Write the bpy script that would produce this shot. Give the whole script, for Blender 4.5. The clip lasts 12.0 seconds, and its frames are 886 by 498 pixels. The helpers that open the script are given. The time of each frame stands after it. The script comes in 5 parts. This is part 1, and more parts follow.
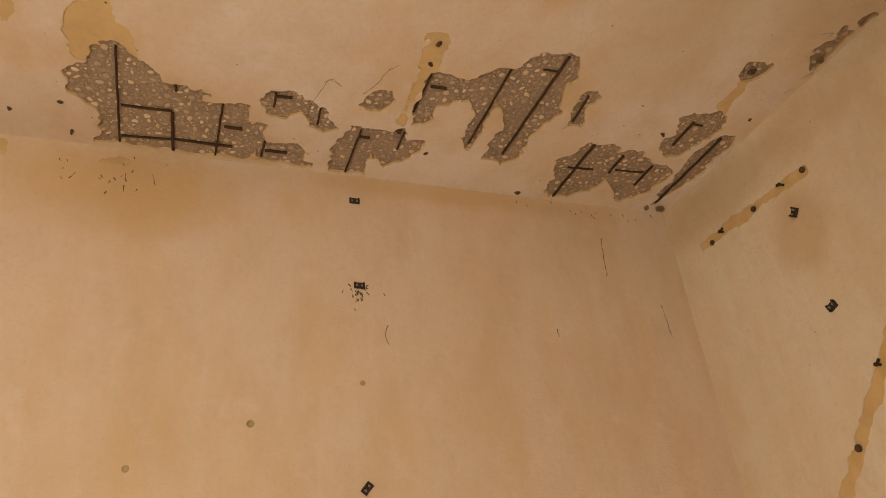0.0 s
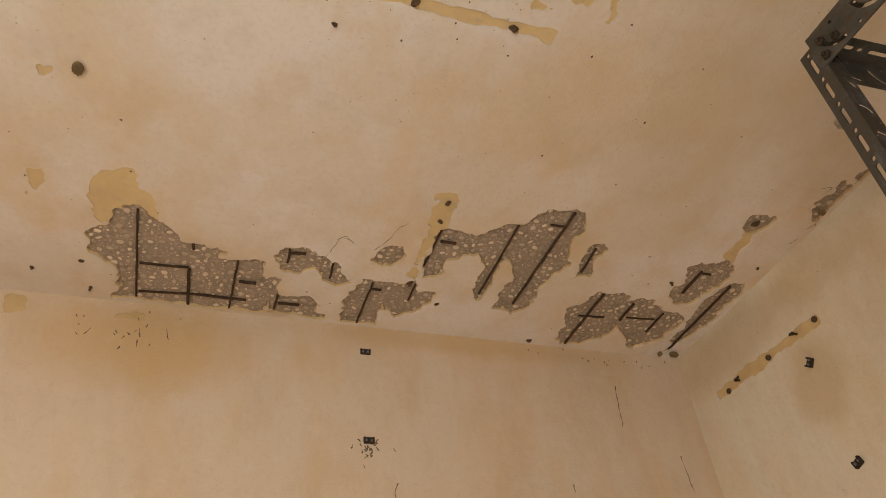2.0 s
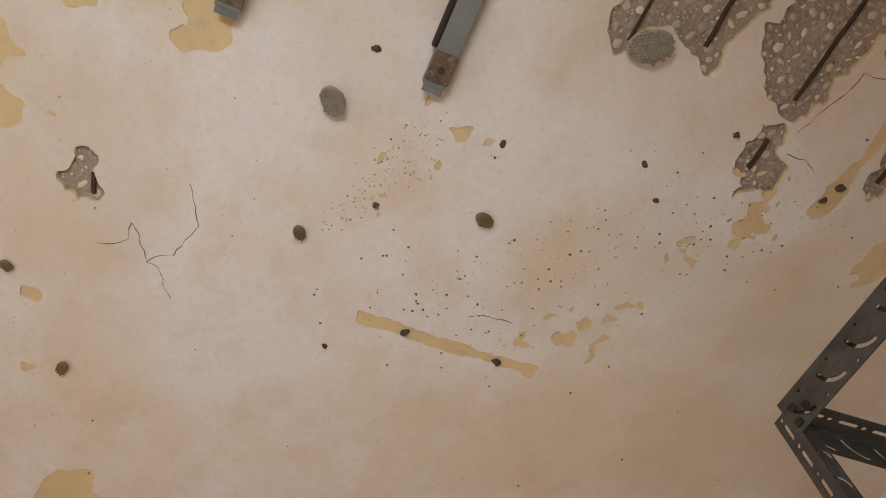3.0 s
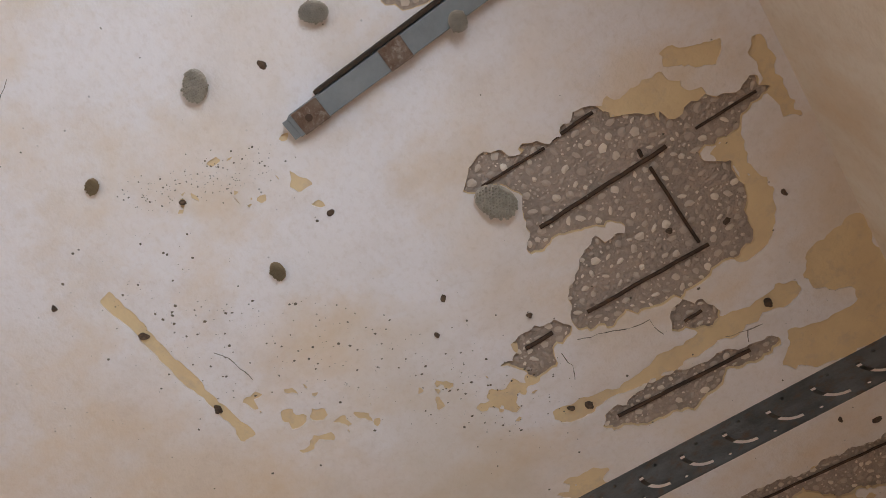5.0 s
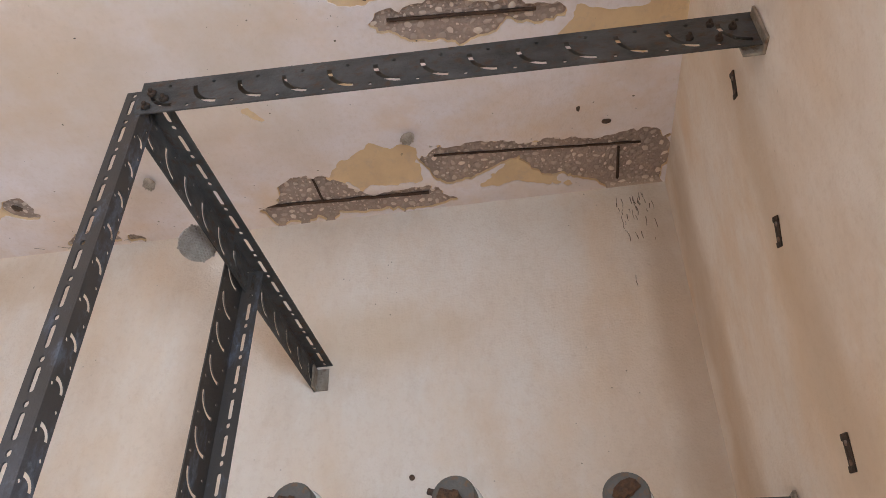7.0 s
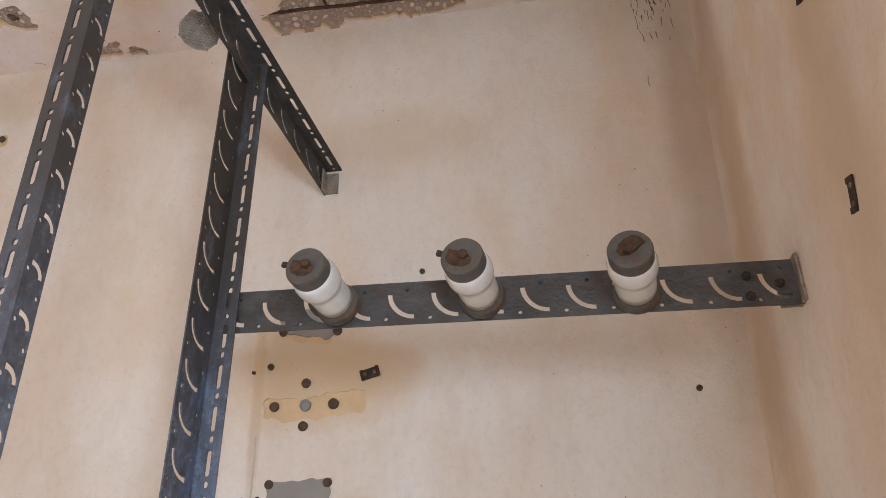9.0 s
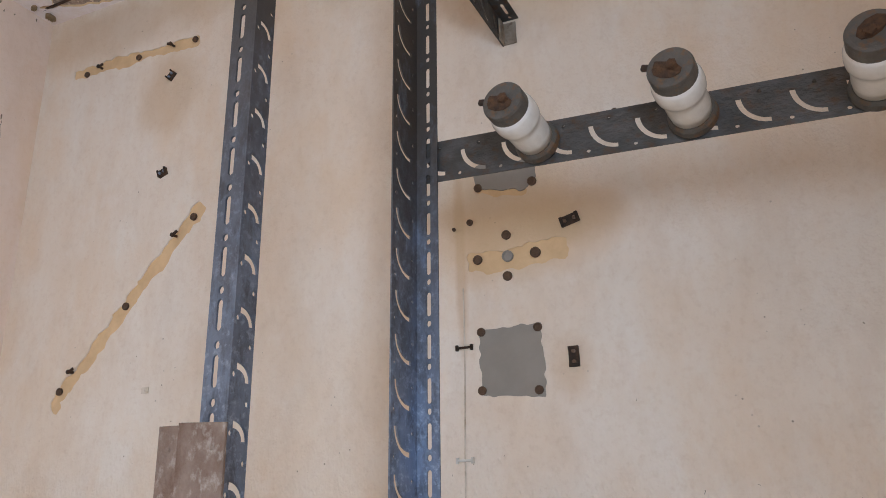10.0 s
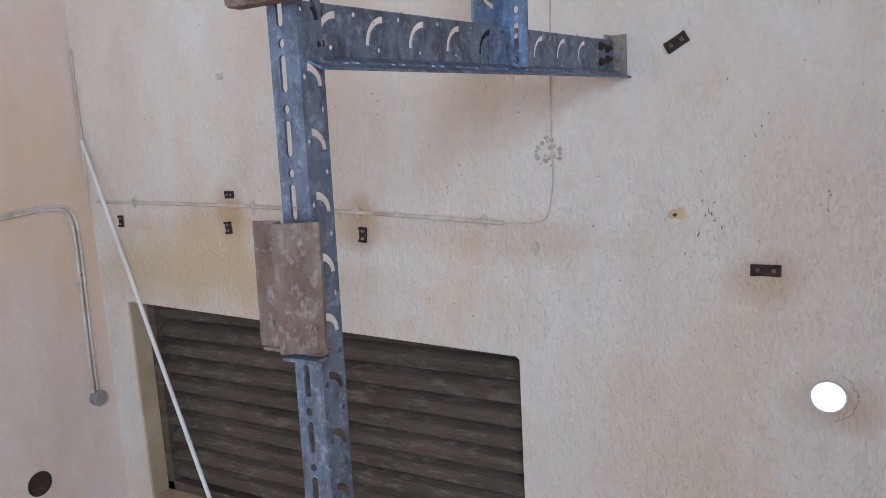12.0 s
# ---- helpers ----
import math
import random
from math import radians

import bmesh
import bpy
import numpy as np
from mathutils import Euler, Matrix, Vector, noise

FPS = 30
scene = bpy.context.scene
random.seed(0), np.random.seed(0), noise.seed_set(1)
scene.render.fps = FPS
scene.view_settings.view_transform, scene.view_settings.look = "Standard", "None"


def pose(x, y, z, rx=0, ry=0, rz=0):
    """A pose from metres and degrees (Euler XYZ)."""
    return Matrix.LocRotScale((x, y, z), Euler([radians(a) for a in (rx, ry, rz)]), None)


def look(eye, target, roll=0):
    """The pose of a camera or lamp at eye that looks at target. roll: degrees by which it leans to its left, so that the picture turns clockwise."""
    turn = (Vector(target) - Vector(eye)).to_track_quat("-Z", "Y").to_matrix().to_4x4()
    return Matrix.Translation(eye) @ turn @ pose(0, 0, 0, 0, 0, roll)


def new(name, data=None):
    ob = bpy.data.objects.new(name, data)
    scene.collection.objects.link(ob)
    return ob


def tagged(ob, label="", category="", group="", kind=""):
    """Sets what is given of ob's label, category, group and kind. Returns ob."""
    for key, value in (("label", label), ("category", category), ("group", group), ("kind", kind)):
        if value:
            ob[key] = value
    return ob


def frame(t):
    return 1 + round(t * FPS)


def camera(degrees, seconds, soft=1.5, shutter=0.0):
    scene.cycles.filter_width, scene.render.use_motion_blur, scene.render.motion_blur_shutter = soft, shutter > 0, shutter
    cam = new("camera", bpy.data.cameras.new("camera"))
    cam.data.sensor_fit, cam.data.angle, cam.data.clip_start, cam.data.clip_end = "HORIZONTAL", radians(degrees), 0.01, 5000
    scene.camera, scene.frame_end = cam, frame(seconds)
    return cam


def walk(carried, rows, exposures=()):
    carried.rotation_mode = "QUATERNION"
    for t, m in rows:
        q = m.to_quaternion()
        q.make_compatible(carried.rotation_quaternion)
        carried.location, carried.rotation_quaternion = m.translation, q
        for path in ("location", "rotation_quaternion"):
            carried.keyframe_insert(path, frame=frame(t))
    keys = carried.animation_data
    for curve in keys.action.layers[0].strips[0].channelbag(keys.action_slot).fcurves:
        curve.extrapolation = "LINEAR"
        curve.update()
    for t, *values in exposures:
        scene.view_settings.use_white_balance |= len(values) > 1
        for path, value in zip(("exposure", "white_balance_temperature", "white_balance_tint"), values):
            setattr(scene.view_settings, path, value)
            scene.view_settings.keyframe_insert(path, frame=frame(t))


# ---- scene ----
cam = camera(62.0, 12.0, soft=0.9)
PATH = [
    (0, (-0.105, -0.023, 1.631), (0.57, 1.585, 2.61), -6.4),
    (0.5, (-0.112, -0.047, 1.667), (0.526, 1.483, 2.785), -8.5),
    (1, (-0.108, -0.054, 1.677), (0.508, 1.453, 2.839), -7.9),
    (1.5, (-0.102, -0.055, 1.675), (0.503, 1.427, 2.873), -7.0),
    (2, (-0.105, -0.074, 1.683), (0.495, 1.354, 2.948), -6.8),
    (2.5, (-0.12, -0.1, 1.72), (0.427, 1.064, 3.251), -7.0),
    (3, (-0.154, -0.13, 1.73), (0.354, 0.704, 3.475), -9.1),
    (3.5, (-0.155, -0.174, 1.745), (0.295, 0.478, 3.581), -10.2),
    (3.7, (-0.164, -0.176, 1.747), (0.308, 0.401, 3.603), -11.4),
    (5.3, (-0.075, -0.164, 1.725), (0.743, 0.174, 3.518), -8.4),
    (5.5, (-0.06, -0.172, 1.73), (0.856, 0.186, 3.471), -6.6),
    (6, (-0.027, -0.172, 1.729), (1.137, 0.176, 3.318), -2.6),
    (6.5, (0.015, -0.178, 1.722), (1.406, 0.06, 3.14), -1.5),
    (7, (0.061, -0.18, 1.708), (1.643, 0.018, 2.916), -2.0),
    (7.2, (0.068, -0.179, 1.702), (1.689, 0.008, 2.858), -1.6),
    (8.8, (0.126, -0.179, 1.593), (1.893, -0.004, 2.513), -1.3),
    (9, (0.134, -0.168, 1.589), (1.904, 0.094, 2.484), -1.8),
    (9.5, (0.156, -0.134, 1.565), (1.911, 0.435, 2.344), -1.3),
    (10, (0.171, -0.102, 1.526), (1.923, 0.634, 2.152), -1.7),
    (10.5, (0.196, -0.084, 1.483), (1.967, 0.766, 1.856), -1.7),
    (11, (0.212, -0.067, 1.444), (1.983, 0.841, 1.642), -2.0),
    (11.5, (0.227, -0.053, 1.399), (1.983, 0.904, 1.352), -2.4),
    (12, (0.241, -0.045, 1.354), (1.96, 0.925, 1.03), -3.2),
]
EXPOSURES = [
    (0.0, -0.42, 20000, 25), (1.5, -0.32, 14500, 18), (2.5, -0.32, 9900, 13), (3.5, -0.38, 7900, 12), (5.5, -0.03, 6900, 12),
    (7.0, 0.49, 6500, 14), (9.0, 0.42, 6800, 16), (10.5, 0.11, 6450, 14), (12.0, 0.18, 5800, 12),
]
walk(cam, [(t, look(eye, target, roll)) for t, eye, target, roll in PATH], EXPOSURES)

# ---- light ----
world = bpy.data.worlds.new("world")
scene.world = world
world.use_nodes = True
wn = world.node_tree.nodes
sky = wn.new("ShaderNodeTexSky")
sky.sky_type, sky.sun_disc = "NISHITA", False
sky.sun_elevation, sky.sun_rotation = radians(42), radians(205)
wn["Background"].inputs["Strength"].default_value = 0.12
world.node_tree.links.new(sky.outputs[0], wn["Background"].inputs["Color"])
sun_data = bpy.data.lights.new("sun", "SUN")
sun_data.energy, sun_data.angle, sun_data.color = 4.0, radians(0.5), (1.0, 0.93, 0.82)
sun = new("sun", sun_data)
sun.matrix_world = look((-1.6, -2.6, 3.3), (0.1, 0.4, 0.0))
door_light = bpy.data.lights.new("door_light", "AREA")
door_light.shape, door_light.size, door_light.size_y = "RECTANGLE", 0.62, 0.62
door_light.energy, door_light.color = 34.0, (0.54, 0.75, 1.0)
door_lamp = new("door_light", door_light)
door_lamp.matrix_world = look((-0.55, -0.62, 1.74), (0.0, 1.0, 1.50))

gate_light = bpy.data.lights.new("gate_light", "AREA")
gate_light.shape, gate_light.size, gate_light.size_y = "RECTANGLE", 1.5, 1.9
gate_light.energy, gate_light.color = 11.5, (0.54, 0.75, 1.0)
gate_lamp = new("gate_light", gate_light)
gate_lamp.matrix_world = look((-1.72, 0.45, 1.15), (0.4, 1.35, 1.6))

# ---- helpers ----
CEIL, EAST, NORTH, SOUTH, WEST = 3.0, 1.568, 1.834, -0.583, -1.7


def mesh_ob(name, verts, faces, mat, parent=None, label="", smooth=False):
    me = bpy.data.meshes.new(name)
    me.from_pydata([tuple(v) for v in verts], [], faces)
    me.update()
    if smooth:
        me.polygons.foreach_set("use_smooth", [True] * len(me.polygons))
    me.materials.append(mat)
    ob = new(name, me)
    if parent:
        ob.parent = parent
    if label:
        ob["label"] = label
    return ob


def part(name, bm, mat, parent=None, label="", smooth=False):
    me = bpy.data.meshes.new(name)
    bmesh.ops.recalc_face_normals(bm, faces=bm.faces)
    bm.to_mesh(me)
    bm.free()
    if smooth:
        me.polygons.foreach_set("use_smooth", [True] * len(me.polygons))
    me.materials.append(mat)
    ob = new(name, me)
    if parent:
        ob.parent = parent
    if label:
        ob["label"] = label
    return ob


def box(bm, x0, x1, y0, y1, z0, z1, bevel=0.0, m=None):
    made = bmesh.ops.create_cube(bm, size=1.0)["verts"]
    t = Matrix.Translation(((x0 + x1) / 2, (y0 + y1) / 2, (z0 + z1) / 2)) @ Matrix.Diagonal((x1 - x0, y1 - y0, z1 - z0, 1))
    bmesh.ops.transform(bm, matrix=(m or Matrix()) @ t, verts=made)
    if bevel:
        edges = list({e for v in made for e in v.link_edges})
        bmesh.ops.bevel(bm, geom=edges, offset=bevel, segments=2, affect="EDGES", profile=0.5)
    return bm


def lathe(bm, profile, m=None, steps=28):
    """A turned body round z from (radius, height) pairs."""
    m = m or Matrix()
    rings = []
    for r, h in profile:
        rings.append([bm.verts.new(m @ Vector((r * math.cos(a), r * math.sin(a), h))) for a in (2 * math.pi * k / steps for k in range(steps))])
    for a, b in zip(rings, rings[1:]):
        for k in range(steps):
            bm.faces.new((a[k], a[(k + 1) % steps], b[(k + 1) % steps], b[k]))
    bm.faces.new(rings[0][::-1])
    bm.faces.new(rings[-1])
    return bm


def tube(name, points, radius, mat, parent=None, label=""):
    cu = bpy.data.curves.new(name, "CURVE")
    cu.dimensions, cu.bevel_depth, cu.bevel_resolution = "3D", radius, 2
    cu.use_fill_caps = True
    sp = cu.splines.new("POLY")
    sp.points.add(len(points) - 1)
    for p, q in zip(sp.points, points):
        p.co = (*q, 1)
    cu.materials.append(mat)
    ob = new(name, cu)
    dg = bpy.context.evaluated_depsgraph_get()
    me = bpy.data.meshes.new_from_object(ob.evaluated_get(dg))
    bpy.data.objects.remove(ob)
    ob = new(name, me)
    if parent:
        ob.parent = parent
    if label:
        ob["label"] = label
    return ob


def smooth_line(points, steps=6):
    """Points along a rounded line through the given ones."""
    ps = [Vector(p) for p in points]
    out = []
    for i in range(len(ps) - 1):
        a, b, c, d = ps[max(i - 1, 0)], ps[i], ps[i + 1], ps[min(i + 2, len(ps) - 1)]
        for k in range(steps):
            t = k / steps
            out.append(0.5 * ((2 * b) + (c - a) * t + (2 * a - 5 * b + 4 * c - d) * t * t + (3 * b - a - 3 * c + d) * t**3))
    return out + [ps[-1]]


# Frames of reference on the surfaces: local x along the wall, local y up, local z out into the room.
def on_east(y, z, out=0.0, spin=0.0):
    return Matrix.Translation((EAST - out, y, z)) @ Matrix(((0, 0, -1, 0), (-1, 0, 0, 0), (0, 1, 0, 0), (0, 0, 0, 1))) @ pose(0, 0, 0, 0, 0, spin)


def on_north(x, z, out=0.0, spin=0.0):
    return Matrix.Translation((x, NORTH - out, z)) @ Matrix(((1, 0, 0, 0), (0, 0, -1, 0), (0, 1, 0, 0), (0, 0, 0, 1))) @ pose(0, 0, 0, 0, 0, spin)


def south_y(z):
    """The south wall leans into the room towards its foot."""
    return SOUTH + 0.038 * (CEIL - z)


def on_south(x, z, out=0.0, spin=0.0):
    return Matrix.Translation((x, south_y(z) + out, z)) @ Matrix(((-1, 0, 0, 0), (0, 0, 1, 0), (0, 1, 0, 0), (0, 0, 0, 1))) @ pose(0, 0, 0, 0, 0, spin)


def on_ceiling(x, y, out=0.0, spin=0.0):
    return Matrix.Translation((x, y, CEIL - out)) @ pose(0, 0, 0, 180, 0, spin)


# ---- materials ----
def material(name, rough=0.8, metal=0.0):
    m = bpy.data.materials.new(name)
    m.use_nodes = True
    nt = m.node_tree
    b = nt.nodes["Principled BSDF"]
    b.inputs["Roughness"].default_value, b.inputs["Metallic"].default_value = rough, metal
    return m, nt, b


def coords(nt, stretch=(1, 1, 1)):
    tc, mp = nt.nodes.new("ShaderNodeTexCoord"), nt.nodes.new("ShaderNodeMapping")
    nt.links.new(tc.outputs["Object"], mp.inputs["Vector"])
    mp.inputs["Scale"].default_value = stretch
    return mp.outputs[0]


def grain(nt, vec, scale, detail=5.0, rough=0.6, lo=0.35, hi=0.65):
    n, r = nt.nodes.new("ShaderNodeTexNoise"), nt.nodes.new("ShaderNodeMapRange")
    n.inputs["Scale"].default_value, n.inputs["Detail"].default_value, n.inputs["Roughness"].default_value = scale, detail, rough
    nt.links.new(vec, n.inputs["Vector"])
    nt.links.new(n.outputs["Fac"], r.inputs["Value"])
    r.inputs["From Min"].default_value, r.inputs["From Max"].default_value = lo, hi
    return r.outputs[0]


def mix(nt, fac, a, b, mode="MIX"):
    n = nt.nodes.new("ShaderNodeMix")
    n.data_type, n.blend_type = "RGBA", mode
    for socket, v in ((n.inputs[0], fac), (n.inputs[6], a), (n.inputs[7], b)):
        if isinstance(v, bpy.types.NodeSocket):
            nt.links.new(v, socket)
        elif isinstance(v, (int, float)):
            socket.default_value = v
        else:
            socket.default_value = (*v, 1)
    return n.outputs[2]


def calc(nt, op, a, b=0.0):
    n = nt.nodes.new("ShaderNodeMath")
    n.operation, n.use_clamp = op, op in ("MULTIPLY", "ADD", "SUBTRACT")
    for s, v in zip(n.inputs, (a, b)):
        if isinstance(v, bpy.types.NodeSocket):
            nt.links.new(v, s)
        else:
            s.default_value = v
    return n.outputs[0]


def blot(nt, centre, size, soft=0.5, wobble=0.35):
    """A stain with a ragged edge: 1 at its heart, 0 outside."""
    vec = coords(nt)
    n = nt.nodes.new("ShaderNodeTexNoise")
    n.inputs["Scale"].default_value, n.inputs["Detail"].default_value = 6.0, 5.0
    nt.links.new(vec, n.inputs["Vector"])
    sub, div, ln, add, r = (nt.nodes.new(k) for k in ("ShaderNodeVectorMath", "ShaderNodeVectorMath", "ShaderNodeVectorMath", "ShaderNodeMath", "ShaderNodeMapRange"))
    sub.operation, div.operation, ln.operation = "SUBTRACT", "DIVIDE", "LENGTH"
    sub.inputs[1].default_value, div.inputs[1].default_value = centre, size
    nt.links.new(vec, sub.inputs[0])
    nt.links.new(sub.outputs[0], div.inputs[0])
    nt.links.new(div.outputs[0], ln.inputs[0])
    add.operation = "MULTIPLY_ADD"
    nt.links.new(n.outputs["Fac"], add.inputs[0])
    add.inputs[1].default_value = wobble * 4
    nt.links.new(ln.outputs["Value"], add.inputs[2])
    nt.links.new(add.outputs[0], r.inputs["Value"])
    base = wobble * 2
    r.inputs["From Min"].default_value, r.inputs["From Max"].default_value = base + 1 + soft * 0.5, base + 1 - soft
    return r.outputs[0]


def relief(nt, bsdf, height, strength, distance):
    b = nt.nodes.new("ShaderNodeBump")
    b.inputs["Strength"].default_value, b.inputs["Distance"].default_value = strength, distance
    nt.links.new(height, b.inputs["Height"])
    nt.links.new(b.outputs[0], bsdf.inputs["Normal"])


def paint(name, light, warm, dirt, stains=(), specks=0.4, streak=(1, 1, 1), bump=0.35, warmth=0.95, rust=0.5, stipple=0.0):
    """Old limewash: two tones in large clouds, finer dirt, brown specks and stains of their own shape."""
    m, nt, b = material(name, 0.88)
    vec, runs = coords(nt), coords(nt, streak)
    col = mix(nt, calc(nt, "MULTIPLY", grain(nt, runs, 2.1, 6, 0.6, 0.42, 0.64), warmth), light, warm)
    col = mix(nt, calc(nt, "MULTIPLY", grain(nt, runs, 7.0, 8, 0.7, 0.48, 0.78), 0.35), col, dirt)
    col = mix(nt, calc(nt, "MULTIPLY", grain(nt, vec, 75.0, 5, 0.7, 0.50, 0.72), 0.24), col, dirt)
    col = mix(nt, calc(nt, "MULTIPLY", grain(nt, runs, 3.3, 7, 0.62, 0.50, 0.68), rust), col, (0.77, 0.53, 0.315))
    col = mix(nt, calc(nt, "MULTIPLY", grain(nt, vec, 11.0, 8, 0.72, 0.56, 0.74), 0.30), col, (0.90, 0.82, 0.77))
    for centre, size, tone, amount in stains:
        col = mix(nt, calc(nt, "MULTIPLY", blot(nt, centre, size), amount), col, tone)
    v = nt.nodes.new("ShaderNodeTexVoronoi")
    v.inputs["Scale"].default_value = 42.0
    nt.links.new(vec, v.inputs["Vector"])
    spot = nt.nodes.new("ShaderNodeMapRange")
    spot.inputs["From Min"].default_value, spot.inputs["From Max"].default_value = 0.10, 0.06
    nt.links.new(v.outputs["Distance"], spot.inputs["Value"])
    few = grain(nt, vec, 4.5, 4, 0.7, 0.56, 0.62)
    col = mix(nt, calc(nt, "MULTIPLY", calc(nt, "MULTIPLY", spot.outputs[0], few), specks), col, (0.16, 0.11, 0.075))
    nt.links.new(col, b.inputs["Base Color"])
    h = calc(nt, "ADD", calc(nt, "MULTIPLY", grain(nt, vec, 25, 6, 0.6, 0.2, 0.8), 0.6), calc(nt, "MULTIPLY", grain(nt, vec, 180, 3, 0.6, 0.2, 0.8), 0.3))
    if stipple:
        daubs = grain(nt, coords(nt, (1, 1, 0.5)), 150, 2, 0.5, 0.46, 0.70)
        rise, low = nt.nodes.new("ShaderNodeSeparateXYZ"), nt.nodes.new("ShaderNodeMapRange")
        nt.links.new(vec, rise.inputs[0])
        nt.links.new(rise.outputs["Z"], low.inputs["Value"])
        low.inputs["From Min"].default_value, low.inputs["From Max"].default_value = 1.75, 1.20
        daubs = calc(nt, "MULTIPLY", daubs, low.outputs[0])
        h = calc(nt, "ADD", calc(nt, "MULTIPLY", h, 1 - stipple), calc(nt, "MULTIPLY", daubs, stipple))
    relief(nt, b, h, bump, 0.006)
    return m


RUSTY, TAN, OCHRE = (0.30, 0.15, 0.06), (0.55, 0.36, 0.19), (0.62, 0.42, 0.20)
CEILING_PAINT = paint(
    "ceiling_limewash", (0.86, 0.76, 0.735), (0.79, 0.61, 0.47), (0.58, 0.42, 0.29),
    stains=[((-0.2, 1.75, 3), (0.5, 0.25, 1), TAN, 0.35), ((-0.42, 0.62, 3), (0.13, 0.3, 1), (0.72, 0.52, 0.36), 0.4), ((1.1, 0.75, 3), (0.3, 0.5, 1), (0.66, 0.52, 0.38), 0.4), ((0.9, 0.35, 3), (0.5, 0.14, 1), (0.66, 0.52, 0.38), 0.35)],
    specks=0.6, streak=(1.25, 0.95, 1), warmth=0.85)
NORTH_PAINT = paint(
    "cream_limewash_north", (0.81, 0.64, 0.525), (0.75, 0.535, 0.375), (0.62, 0.42, 0.27),
    stains=[((-0.25, NORTH, 2.86), (0.38, 1, 0.13), (0.72, 0.43, 0.19), 0.5), ((0.75, NORTH, 2.97), (0.5, 1, 0.05), (0.66, 0.41, 0.20), 0.5)], specks=0.2, streak=(1.4, 1, 0.6))
EAST_PAINT = paint(
    "cream_limewash_east", (0.84, 0.752, 0.655), (0.76, 0.575, 0.41), (0.58, 0.42, 0.29),
    stains=[((EAST, 1.30, 1.16), (1, 0.05, 0.08), (0.58, 0.33, 0.15), 0.5), ((EAST, 0.22, 1.74), (1, 0.04, 0.06), (0.62, 0.40, 0.22), 0.4), ((EAST, 0.08, 1.07), (1, 0.06, 0.05), (0.55, 0.36, 0.2), 0.5), ((EAST, -0.02, 0.87), (1, 0.07, 0.06), (0.52, 0.38, 0.25), 0.5), ((EAST, 0.33, 2.04), (1, 0.2, 0.09), (0.68, 0.43, 0.22), 0.55), ((EAST, 1.2, 1.14), (1, 0.45, 0.05), (0.62, 0.40, 0.22), 0.45), ((EAST, 0.55, 1.13), (1, 0.25, 0.05), (0.62, 0.42, 0.25), 0.4), ((EAST, 0.445, 2.0), (1, 0.012, 0.22), (0.60, 0.38, 0.2), 0.5), ((EAST, 1.5, 2.9), (1, 0.5, 0.10), (0.58, 0.38, 0.2), 0.45), ((EAST, 1.45, 1.02), (1, 0.5, 0.09), (0.60, 0.45, 0.24), 0.5), ((EAST, 0.35, 2.1), (1, 0.14, 0.14), (0.63, 0.46, 0.26), 0.4), ((EAST, -0.05, 0.86), (1, 0.05, 0.05), (0.6, 0.42, 0.26), 0.5), ((EAST, 0.2, 2.05), (1, 0.10, 0.05), (0.60, 0.42, 0.24), 0.45), ((EAST, 0.2, 2.62), (1, 0.25, 0.10), (0.66, 0.47, 0.28), 0.4), ((EAST, 0.91, 1.15), (1, 0.05, 0.06), (0.50, 0.30, 0.14), 0.5), ((EAST, 1.31, 2.62), (1, 0.10, 0.14), (0.58, 0.38, 0.20), 0.4), ((EAST, -0.53, 2.5), (1, 0.06, 0.6), (0.48, 0.32, 0.19), 0.5), ((EAST, 1.50, 1.04), (1, 0.32, 0.13), (0.70, 0.50, 0.28), 0.6), ((EAST, 1.30, 1.17), (1, 0.04, 0.05), (0.52, 0.31, 0.15), 0.4), ((EAST, 0.905, 1.19), (1, 0.025, 0.035), (0.52, 0.31, 0.15), 0.4)],
    specks=0.7, streak=(1, 1.3, 0.7), bump=0.9, warmth=0.6, rust=0.36, stipple=0.45)
SOUTH_PAINT = paint(
    "cream_limewash_south", (0.87, 0.76, 0.65), (0.76, 0.565, 0.39), (0.60, 0.43, 0.29),
    stains=[((1.45, SOUTH, 2.4), (0.1, 1, 0.9), (0.50, 0.33, 0.19), 0.5), ((0.95, SOUTH, 2.3), (0.07, 1, 0.7), (0.58, 0.42, 0.27), 0.4)], specks=0.2, streak=(1.6, 1, 0.8), warmth=0.7)
WEST_PAINT = paint("cream_limewash_west", (0.74, 0.65, 0.53), (0.66, 0.50, 0.35), (0.54, 0.42, 0.30))


def plain(name, c1, c2, scale, rough, metal=0.0, bump=0.3, c3=None, stretch=(1, 1, 1), fine=140.0, depth=0.003):
    m, nt, b = material(name, rough, metal)
    vec = coords(nt, stretch)
    col = mix(nt, grain(nt, vec, scale, 6, 0.65, 0.36, 0.66), c1, c2)
    if c3:
        col = mix(nt, calc(nt, "MULTIPLY", grain(nt, vec, scale * 3.1, 6, 0.7, 0.52, 0.68), 0.85), col, c3)
    nt.links.new(col, b.inputs["Base Color"])
    relief(nt, b, grain(nt, vec, fine, 4, 0.6, 0.25, 0.75), bump, depth)
    return m


